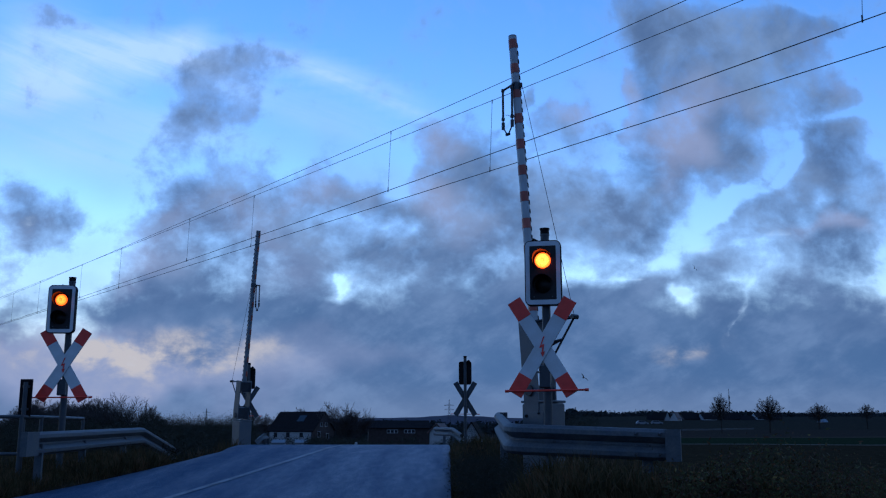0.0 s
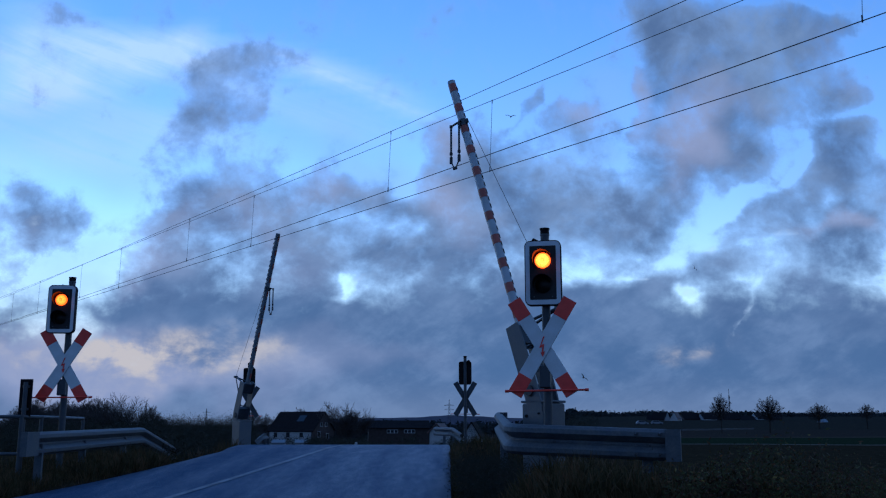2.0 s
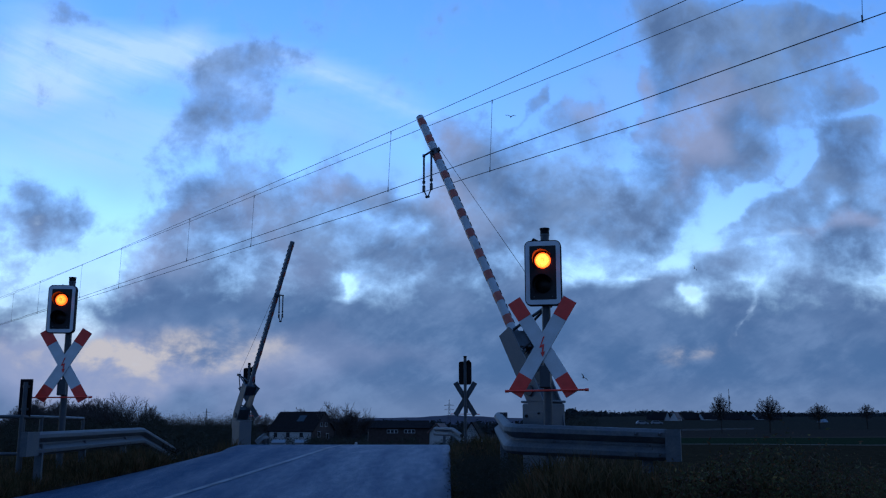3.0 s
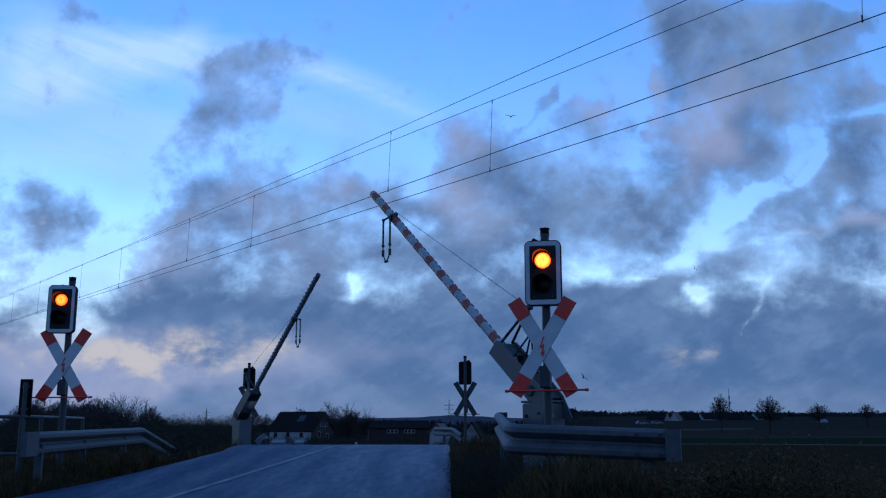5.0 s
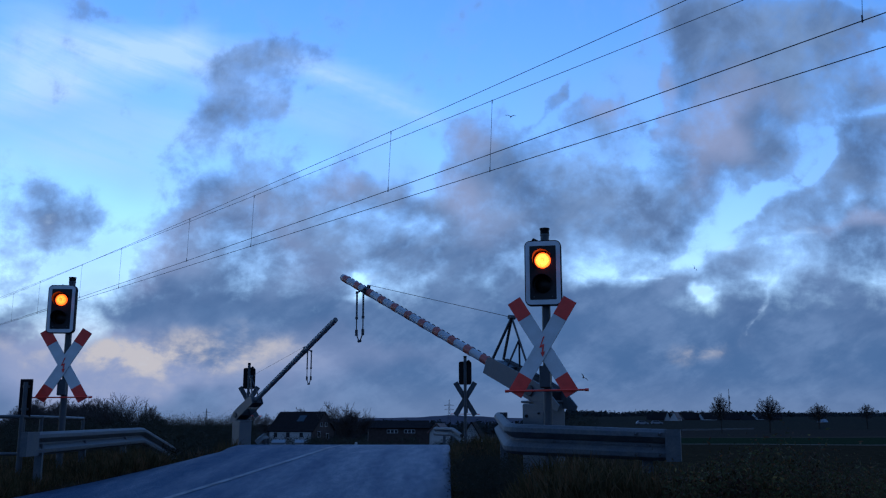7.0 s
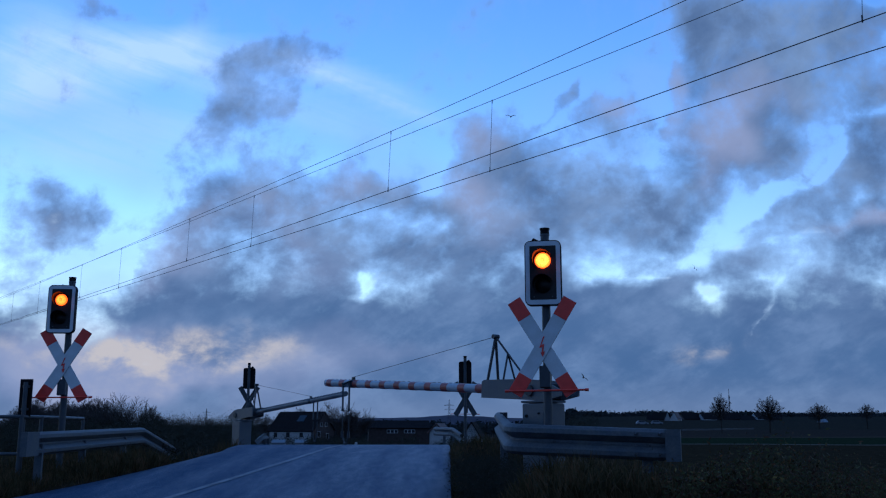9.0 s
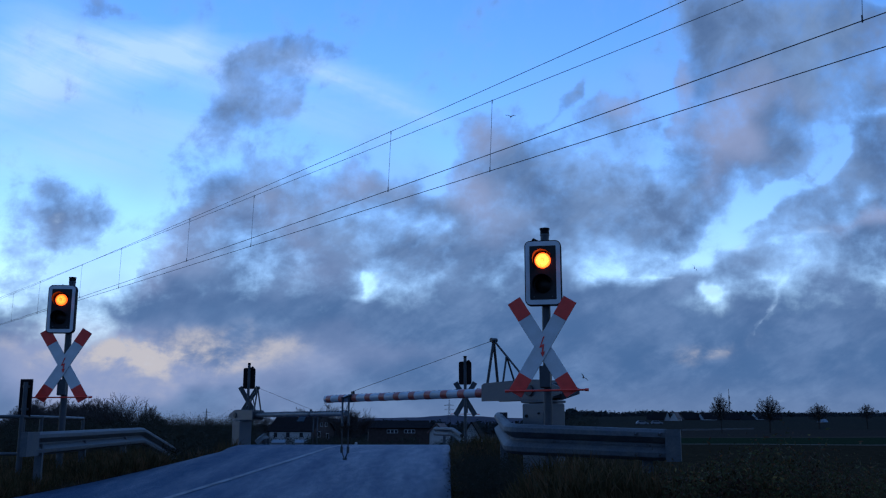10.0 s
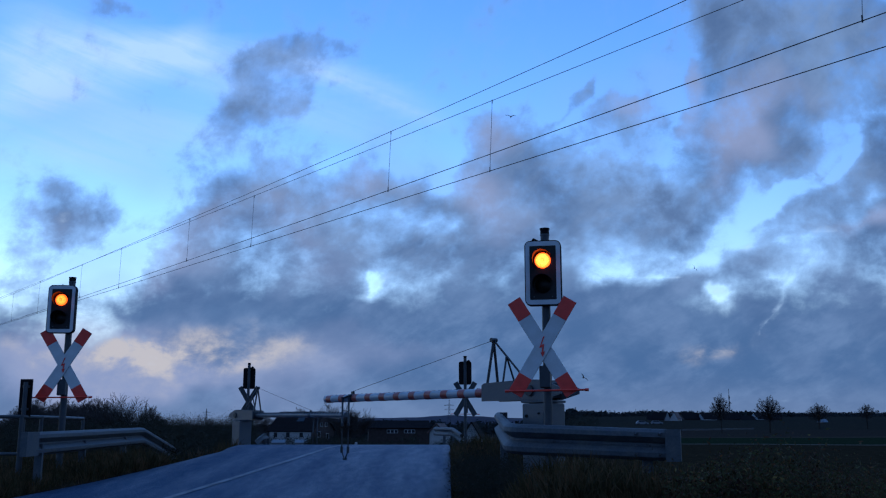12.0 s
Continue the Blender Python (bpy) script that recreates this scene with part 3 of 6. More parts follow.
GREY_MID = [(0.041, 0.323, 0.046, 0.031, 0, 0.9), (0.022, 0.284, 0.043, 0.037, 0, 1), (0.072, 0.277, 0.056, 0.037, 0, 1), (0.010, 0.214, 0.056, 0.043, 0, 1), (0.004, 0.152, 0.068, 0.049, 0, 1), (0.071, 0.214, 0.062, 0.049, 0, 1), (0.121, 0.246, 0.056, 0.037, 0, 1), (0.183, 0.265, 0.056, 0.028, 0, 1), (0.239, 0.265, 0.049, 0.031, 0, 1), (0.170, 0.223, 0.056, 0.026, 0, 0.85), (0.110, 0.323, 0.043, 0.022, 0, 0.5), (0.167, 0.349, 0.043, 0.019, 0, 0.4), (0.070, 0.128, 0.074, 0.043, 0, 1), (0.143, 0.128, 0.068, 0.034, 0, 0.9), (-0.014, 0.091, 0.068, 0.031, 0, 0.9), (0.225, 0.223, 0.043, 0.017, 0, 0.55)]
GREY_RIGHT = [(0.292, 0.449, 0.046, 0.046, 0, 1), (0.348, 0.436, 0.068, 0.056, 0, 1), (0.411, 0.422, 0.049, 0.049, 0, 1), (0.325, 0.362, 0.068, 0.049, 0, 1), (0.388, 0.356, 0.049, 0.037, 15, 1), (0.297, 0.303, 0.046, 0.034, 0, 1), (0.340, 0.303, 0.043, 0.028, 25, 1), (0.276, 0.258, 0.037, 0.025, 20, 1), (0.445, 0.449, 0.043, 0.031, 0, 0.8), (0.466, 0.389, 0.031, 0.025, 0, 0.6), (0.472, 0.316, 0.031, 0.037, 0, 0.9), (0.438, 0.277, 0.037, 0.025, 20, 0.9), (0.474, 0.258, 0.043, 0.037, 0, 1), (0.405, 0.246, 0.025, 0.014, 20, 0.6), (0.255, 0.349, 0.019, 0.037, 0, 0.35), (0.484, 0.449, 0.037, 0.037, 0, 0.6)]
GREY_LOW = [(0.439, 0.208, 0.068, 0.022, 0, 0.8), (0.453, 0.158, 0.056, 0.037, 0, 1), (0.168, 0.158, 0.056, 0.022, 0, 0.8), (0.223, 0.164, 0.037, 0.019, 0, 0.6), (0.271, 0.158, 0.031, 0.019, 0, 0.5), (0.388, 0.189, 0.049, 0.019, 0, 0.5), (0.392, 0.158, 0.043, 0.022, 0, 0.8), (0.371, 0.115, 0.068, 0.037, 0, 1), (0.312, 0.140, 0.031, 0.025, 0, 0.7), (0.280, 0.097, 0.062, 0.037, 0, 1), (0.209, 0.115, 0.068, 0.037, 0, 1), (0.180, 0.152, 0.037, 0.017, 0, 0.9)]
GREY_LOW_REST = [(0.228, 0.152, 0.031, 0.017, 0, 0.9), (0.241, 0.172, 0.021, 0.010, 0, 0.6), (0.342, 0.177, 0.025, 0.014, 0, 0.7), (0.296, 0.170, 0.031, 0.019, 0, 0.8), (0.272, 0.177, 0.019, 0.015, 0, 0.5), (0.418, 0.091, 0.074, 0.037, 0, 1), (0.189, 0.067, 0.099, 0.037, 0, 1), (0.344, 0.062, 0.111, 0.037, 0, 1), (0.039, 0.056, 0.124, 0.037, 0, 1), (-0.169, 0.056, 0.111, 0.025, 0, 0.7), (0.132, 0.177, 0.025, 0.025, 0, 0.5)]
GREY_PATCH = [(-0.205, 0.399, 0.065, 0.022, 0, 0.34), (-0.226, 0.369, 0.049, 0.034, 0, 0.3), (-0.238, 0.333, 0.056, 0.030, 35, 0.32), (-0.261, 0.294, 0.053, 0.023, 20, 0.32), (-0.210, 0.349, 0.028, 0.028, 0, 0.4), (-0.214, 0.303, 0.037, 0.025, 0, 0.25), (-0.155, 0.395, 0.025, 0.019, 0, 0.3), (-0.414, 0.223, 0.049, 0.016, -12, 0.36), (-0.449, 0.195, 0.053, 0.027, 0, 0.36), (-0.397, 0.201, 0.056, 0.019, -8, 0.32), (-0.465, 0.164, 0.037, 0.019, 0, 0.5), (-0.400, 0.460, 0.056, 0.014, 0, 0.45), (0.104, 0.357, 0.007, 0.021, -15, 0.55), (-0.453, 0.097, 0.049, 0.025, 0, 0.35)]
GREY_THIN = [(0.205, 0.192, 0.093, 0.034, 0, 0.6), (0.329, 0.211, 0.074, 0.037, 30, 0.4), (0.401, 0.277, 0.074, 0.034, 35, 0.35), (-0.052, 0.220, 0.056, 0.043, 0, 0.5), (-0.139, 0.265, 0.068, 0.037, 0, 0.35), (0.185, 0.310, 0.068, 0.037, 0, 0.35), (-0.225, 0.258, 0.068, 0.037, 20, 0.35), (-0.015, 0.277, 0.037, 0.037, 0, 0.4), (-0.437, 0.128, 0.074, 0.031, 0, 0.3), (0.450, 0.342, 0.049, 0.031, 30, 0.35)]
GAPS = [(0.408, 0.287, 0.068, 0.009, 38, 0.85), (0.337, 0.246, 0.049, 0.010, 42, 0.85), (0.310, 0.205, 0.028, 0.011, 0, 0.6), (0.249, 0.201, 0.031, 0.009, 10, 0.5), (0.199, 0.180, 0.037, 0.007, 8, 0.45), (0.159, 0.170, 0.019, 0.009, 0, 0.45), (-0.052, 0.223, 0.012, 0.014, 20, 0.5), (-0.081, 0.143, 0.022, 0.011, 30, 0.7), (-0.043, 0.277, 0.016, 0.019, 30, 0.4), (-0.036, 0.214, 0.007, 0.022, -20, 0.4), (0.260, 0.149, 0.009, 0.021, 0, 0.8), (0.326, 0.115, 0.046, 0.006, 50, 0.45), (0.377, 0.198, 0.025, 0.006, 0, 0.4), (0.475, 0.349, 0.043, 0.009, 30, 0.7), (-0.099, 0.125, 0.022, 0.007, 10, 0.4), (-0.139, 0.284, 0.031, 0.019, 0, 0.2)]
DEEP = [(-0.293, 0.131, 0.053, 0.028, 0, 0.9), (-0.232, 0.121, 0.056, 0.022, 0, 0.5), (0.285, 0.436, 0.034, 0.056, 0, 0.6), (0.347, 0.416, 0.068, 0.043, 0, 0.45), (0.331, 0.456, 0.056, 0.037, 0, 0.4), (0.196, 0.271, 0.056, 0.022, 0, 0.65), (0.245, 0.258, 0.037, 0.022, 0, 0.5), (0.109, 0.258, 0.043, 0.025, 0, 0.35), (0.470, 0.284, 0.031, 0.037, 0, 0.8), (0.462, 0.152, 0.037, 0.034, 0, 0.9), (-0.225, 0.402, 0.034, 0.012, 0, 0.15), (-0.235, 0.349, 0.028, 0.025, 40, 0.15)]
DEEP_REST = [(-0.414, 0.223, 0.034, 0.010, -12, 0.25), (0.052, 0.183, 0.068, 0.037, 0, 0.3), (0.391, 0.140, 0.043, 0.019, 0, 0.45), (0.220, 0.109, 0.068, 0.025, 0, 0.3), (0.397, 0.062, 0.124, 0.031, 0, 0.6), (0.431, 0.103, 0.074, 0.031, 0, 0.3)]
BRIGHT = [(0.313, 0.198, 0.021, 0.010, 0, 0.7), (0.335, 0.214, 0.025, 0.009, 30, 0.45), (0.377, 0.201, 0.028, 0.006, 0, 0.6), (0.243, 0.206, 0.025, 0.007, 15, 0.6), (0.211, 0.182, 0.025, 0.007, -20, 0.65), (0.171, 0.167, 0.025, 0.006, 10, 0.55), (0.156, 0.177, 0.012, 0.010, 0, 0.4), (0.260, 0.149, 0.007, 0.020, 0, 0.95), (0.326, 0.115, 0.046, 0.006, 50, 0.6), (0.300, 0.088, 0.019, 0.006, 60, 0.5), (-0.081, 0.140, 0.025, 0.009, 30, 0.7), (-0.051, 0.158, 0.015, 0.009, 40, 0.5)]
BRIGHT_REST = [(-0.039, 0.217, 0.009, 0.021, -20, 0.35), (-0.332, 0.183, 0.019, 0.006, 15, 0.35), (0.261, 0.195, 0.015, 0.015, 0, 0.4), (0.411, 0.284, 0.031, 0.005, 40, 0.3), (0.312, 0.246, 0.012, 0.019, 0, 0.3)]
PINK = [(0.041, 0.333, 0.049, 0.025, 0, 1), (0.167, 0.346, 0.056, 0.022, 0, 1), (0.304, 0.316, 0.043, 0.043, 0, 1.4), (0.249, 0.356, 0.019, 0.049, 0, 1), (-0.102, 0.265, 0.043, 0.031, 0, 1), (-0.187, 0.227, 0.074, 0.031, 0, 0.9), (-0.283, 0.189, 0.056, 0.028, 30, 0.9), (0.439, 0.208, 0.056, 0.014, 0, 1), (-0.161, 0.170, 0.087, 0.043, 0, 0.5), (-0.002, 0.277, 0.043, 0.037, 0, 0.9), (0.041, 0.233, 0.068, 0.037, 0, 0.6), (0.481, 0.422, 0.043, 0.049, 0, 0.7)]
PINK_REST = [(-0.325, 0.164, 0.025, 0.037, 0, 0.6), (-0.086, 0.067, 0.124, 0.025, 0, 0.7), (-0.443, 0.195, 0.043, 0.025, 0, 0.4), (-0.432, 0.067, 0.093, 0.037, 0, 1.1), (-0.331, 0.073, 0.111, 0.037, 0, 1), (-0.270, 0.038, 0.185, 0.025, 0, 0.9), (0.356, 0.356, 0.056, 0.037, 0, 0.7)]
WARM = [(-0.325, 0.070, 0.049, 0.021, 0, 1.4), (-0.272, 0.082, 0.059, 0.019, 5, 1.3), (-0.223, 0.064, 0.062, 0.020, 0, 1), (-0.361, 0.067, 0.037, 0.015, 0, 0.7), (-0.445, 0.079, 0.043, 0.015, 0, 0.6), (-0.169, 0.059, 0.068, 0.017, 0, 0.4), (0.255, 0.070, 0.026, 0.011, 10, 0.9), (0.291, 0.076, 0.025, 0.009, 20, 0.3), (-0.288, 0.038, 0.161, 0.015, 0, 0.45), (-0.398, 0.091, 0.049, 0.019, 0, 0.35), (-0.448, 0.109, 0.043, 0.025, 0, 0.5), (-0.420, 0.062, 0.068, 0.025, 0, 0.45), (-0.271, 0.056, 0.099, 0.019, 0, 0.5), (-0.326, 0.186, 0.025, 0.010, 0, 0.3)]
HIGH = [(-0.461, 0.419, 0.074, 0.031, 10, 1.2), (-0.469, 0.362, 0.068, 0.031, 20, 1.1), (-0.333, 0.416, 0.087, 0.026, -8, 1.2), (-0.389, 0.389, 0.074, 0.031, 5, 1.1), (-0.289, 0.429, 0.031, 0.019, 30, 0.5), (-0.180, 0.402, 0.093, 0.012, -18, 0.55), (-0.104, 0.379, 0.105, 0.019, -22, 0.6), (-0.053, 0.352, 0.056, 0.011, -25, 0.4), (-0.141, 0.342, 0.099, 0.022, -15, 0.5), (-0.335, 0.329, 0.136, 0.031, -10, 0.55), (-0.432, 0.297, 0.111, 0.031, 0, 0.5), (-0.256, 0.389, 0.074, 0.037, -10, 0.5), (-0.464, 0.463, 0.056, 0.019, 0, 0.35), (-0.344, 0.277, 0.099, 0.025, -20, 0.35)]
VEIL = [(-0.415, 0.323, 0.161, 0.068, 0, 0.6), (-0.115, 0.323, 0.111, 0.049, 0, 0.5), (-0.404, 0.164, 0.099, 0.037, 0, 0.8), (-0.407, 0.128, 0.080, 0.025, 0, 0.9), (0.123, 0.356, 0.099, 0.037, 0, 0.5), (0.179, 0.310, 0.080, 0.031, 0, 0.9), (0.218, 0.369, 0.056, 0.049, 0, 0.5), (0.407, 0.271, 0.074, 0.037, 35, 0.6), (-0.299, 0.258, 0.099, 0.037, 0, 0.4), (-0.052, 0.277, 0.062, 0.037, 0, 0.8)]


def bank(u, h, blobs):
    """How strongly the soft-edged banks of cloud, light and tint lie at each azimuth and height."""
    total = np.zeros_like(u)
    for cx, cy, rx, ry, turn, weight in blobs:
        c, d = math.cos(radians(turn)), math.sin(radians(turn))
        x, y = u - cx, h - cy
        far = np.hypot((x * c + y * d) / rx, (y * c - x * d) / ry)
        t = np.clip((1.5 - far) / 1.4, 0, 1)
        total += weight * t * t * (3 - 2 * t)
    return total


def build_clouds():
    """One wide sheet of cloud that sinks towards the horizon and drifts as a whole."""
    us = spread([(-1.7, -0.64, 24), (-0.64, 0.64, 260), (0.64, 1.7, 24)])
    hs = spread([(-0.004, 0.88, 160), (0.88, 3.2, 24)])
    u, h = [g.ravel() for g in np.meshgrid(us, hs)]
    y = 560.0 / (h + 0.13)
    vs = np.stack([u * y, y, EYE[2] + h * y], 1)
    w = len(us)
    fs = [(j * w + i, j * w + i + 1, (j + 1) * w + i + 1, (j + 1) * w + i) for j in range(len(hs) - 1) for i in range(w - 1)]
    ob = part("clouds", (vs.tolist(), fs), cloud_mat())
    layer = ob.data.uv_layers.new(name="sky")
    index = np.empty(len(ob.data.loops), dtype=np.int32)
    ob.data.loops.foreach_get("vertex_index", index)
    layer.data.foreach_set("uv", np.stack([u, h], 1)[index].astype(np.float32).ravel())
    # the ripples crowd together towards the horizon
    layer = ob.data.uv_layers.new(name="flow")
    layer.data.foreach_set("uv", np.stack([u, 0.75 * np.log((h + 0.45) / 0.45)], 1)[index].astype(np.float32).ravel())
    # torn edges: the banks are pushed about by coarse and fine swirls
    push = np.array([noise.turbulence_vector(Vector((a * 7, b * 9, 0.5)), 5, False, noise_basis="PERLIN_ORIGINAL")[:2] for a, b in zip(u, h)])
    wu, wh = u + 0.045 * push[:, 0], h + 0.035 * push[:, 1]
    # deep, bright, pink and warm place the clouds' painted shade and light
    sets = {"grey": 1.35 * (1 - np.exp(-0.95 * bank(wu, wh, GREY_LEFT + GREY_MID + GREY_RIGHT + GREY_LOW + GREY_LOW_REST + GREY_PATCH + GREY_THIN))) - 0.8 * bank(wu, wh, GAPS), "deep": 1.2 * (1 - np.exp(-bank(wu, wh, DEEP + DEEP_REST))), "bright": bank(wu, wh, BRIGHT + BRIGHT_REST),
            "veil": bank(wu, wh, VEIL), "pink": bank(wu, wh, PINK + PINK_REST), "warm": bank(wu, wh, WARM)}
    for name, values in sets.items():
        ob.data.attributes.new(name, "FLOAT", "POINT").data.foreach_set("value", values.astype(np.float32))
    # thin ice clouds far above, which stand still
    us, hs = spread([(-0.8, 0.3, 90)]), spread([(0.12, 0.7, 60)])
    u, h = [g.ravel() for g in np.meshgrid(us, hs)]
    y = 760.0 / (h + 0.13)
    w = len(us)
    fs = [(j * w + i, j * w + i + 1, (j + 1) * w + i + 1, (j + 1) * w + i) for j in range(len(hs) - 1) for i in range(w - 1)]
    ice = part("cirrus", (np.stack([u * y, y, EYE[2] + h * y], 1).tolist(), fs), cirrus_mat())
    index = np.empty(len(ice.data.loops), dtype=np.int32)
    ice.data.loops.foreach_get("vertex_index", index)
    ice.data.uv_layers.new(name="sky").data.foreach_set("uv", np.stack([u, h], 1)[index].astype(np.float32).ravel())
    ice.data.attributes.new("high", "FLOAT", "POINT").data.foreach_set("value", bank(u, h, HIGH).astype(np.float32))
    tagged(ice, "thin white streaks of high ice cloud", "clouds", kind="structure")
    # added unseen cloud shell overhead and behind, closed and darker, to shape the light
    vs, fs = [], []
    n = 24
    for j in range(n + 1):
        for i in range(n + 1):
            x, y = -4600 + 9200 * i / n, -4600 + 4790 * j / n
            r = max(abs(x), -y) / 4600
            vs.append((x, y, 640 - 650 * r ** 3))
    fs = [(j * (n + 1) + i, (j + 1) * (n + 1) + i, (j + 1) * (n + 1) + i + 1, j * (n + 1) + i + 1) for j in range(n) for i in range(n)]
    far = part("unseen_cloud_shell", (vs, fs), unseen_shell_mat())
    tagged(far, "added unseen cloud shell shaping the light overhead", "clouds", kind="structure")
    return tagged(ob, "grey and white evening clouds drifting over a blue sky", "clouds", kind="structure")


# ---- the level crossing ----
def signal(m, label, lamp=None, aside=0.0, lift=0.0, boards=0.0):
    """A light signal with its crossed boards on one pole, facing its own -Y; the origin lies at the pole's foot."""
    t = thing("crossing_signal", m, label, "crossing signal", "crossing signals")
    part("pole", rods([((0, 0, 0), (0, 0, 2.9))], 0.048, 16), POLE, t, smooth=False)
    cap = bmesh.new()
    rod(cap, (0, 0, 2.9), (0, 0, 2.97), 0.05, 16)
    rod(cap, (0, 0, 2.97), (0, 0, 2.985), 0.056, 16)
    part("pole_cap", cap, BLACK, t)
    for z in (2.82, 2.9):
        part("band_clamp", rods([((0, 0, z), (0, 0, z + 0.018))], 0.053, 16), GALV, t)
    part("sensor", boxed((-0.11, -0.02, 2.81), (0.09, 0.1, 0.09), 0.012, Matrix.Rotation(0.5, 3, "Y")), BLACK, t)
    part("bracket", boxed((0, -0.06, 2.45), (0.1, 0.14, 0.5), 0.01), DARKSTEEL, t)
    y = -0.14
    head = part("signal_head", plate(bmesh.new(), rounded(0.405, 0.725, 0.065, 0, 2.4525), y, y + 0.1), BLACK, t, at=Matrix.Translation((aside, 0, lift)))
    part("border", ring(bmesh.new(), rounded(0.385, 0.705, 0.055, 0, 2.4525), rounded(0.292, 0.603, 0.008, 0, 2.4525), y - 0.006, y + 0.002), BORDER, head, "white reflective border strip")
    part("face", plate(bmesh.new(), rounded(0.29, 0.601, 0.008, 0, 2.4525), y - 0.004, y + 0.004), FACE, head)
    for k, z in enumerate((2.587, 2.31)):
        hood = bmesh.new()
        seg = 22
        lo, hi = 20, 235
        prev = None
        for i in range(seg + 1):
            a = radians(lo + (hi - lo) * i / seg)
            reach = 0.16 * (0.35 + 0.65 * math.sin(math.pi * i / seg))
            ci = (math.cos(a), math.sin(a))
            row = [hood.verts.new((r * ci[0], yy, z + r * ci[1])) for r, yy in ((0.106, y), (0.106, y - reach), (0.11, y - reach), (0.11, y))]
            if prev:
                for j in range(4):
                    hood.faces.new((prev[j], prev[(j + 1) % 4], row[(j + 1) % 4], row[j]))
            prev = row
        part("visor", hood, VISOR_LIT if k == 0 else BLACK, head)
        part("lens", disc((0, y - 0.012, z), 0.088, 30, 0.05), (lamp or LENS_ON) if k == 0 else LENS_OFF, head, "lit signal lamp glowing orange red" if k == 0 else "dark unlit signal lamp", smooth=True)
    for x in (-0.1, 0.1):
        part("screw", rods([((x, y - 0.012, 2.185), (x, y, 2.185))], 0.008, 8), GALV, head)
    # crossed boards
    yb, zc = -0.13, 1.245 + 0.4
    for sgn, dy in ((1, 0.0), (-1, 0.016)):
        rot = Matrix.Rotation(radians(sgn * 31.2), 3, "Y")
        board = part("crossed_board", boxed((0, 0, 0), (0.158, 0.012, 1.2), 0.003), WHITE, t, at=Matrix.Translation((boards, yb + dy, zc)) @ rot.to_4x4())
        part("board_back", boxed((0, 0.0075, 0), (0.16, 0.004, 1.202), 0.001), POLE, board, "dark grey metal back")
        for s in (-1, 1):
            part("red_end", boxed((0, -0.0075, s * 0.484), (0.159, 0.006, 0.226), 0.002), RED, board, "red reflective end")
    bolt = [(0.012, 0.14), (-0.045, -0.02), (-0.004, -0.005), (-0.012, -0.085), (-0.032, -0.075), (0.002, -0.15), (0.03, -0.065), (0.008, -0.078), (0.022, 0.035), (-0.018, 0.02), (0.03, 0.14)]
    part("flash_sign", plate(bmesh.new(), [(boards + x * 0.8, zc + z * 0.78) for x, z in bolt], yb - 0.014, yb - 0.007), RED, t, "red lightning arrow")
    for z in (zc - 0.1, zc + 0.12):
        part("board_clamp", boxed((0, -0.06, z), (0.13, 0.11, 0.05), 0.006), DARKSTEEL, t)
    bar = bmesh.new()
    rod(bar, (-0.43, yb - 0.03, 1.165), (0.43, yb - 0.03, 1.175), 0.011, 8)
    for s in (-1, 1):
        rod(bar, (s * 0.43 - 0.02, yb - 0.03, 1.17 + s * 0.005), (s * 0.43 + 0.02, yb - 0.03, 1.17 + s * 0.005), 0.016, 8)
    part("tie_bar", bar, RED, t, "thin red bar under the crossed boards")
    part("junction_box", boxed((-0.02, -0.07, 1.32), (0.12, 0.09, 0.24), 0.012), DARKSTEEL, t)
    part("foot_plate", boxed((0, 0, 0.0), (0.34, 0.34, 0.1), 0.012), CONCRETE, t)
    return t


ARM = 4.99
PIVOT = 1.32
ARM_YAW = 129.9


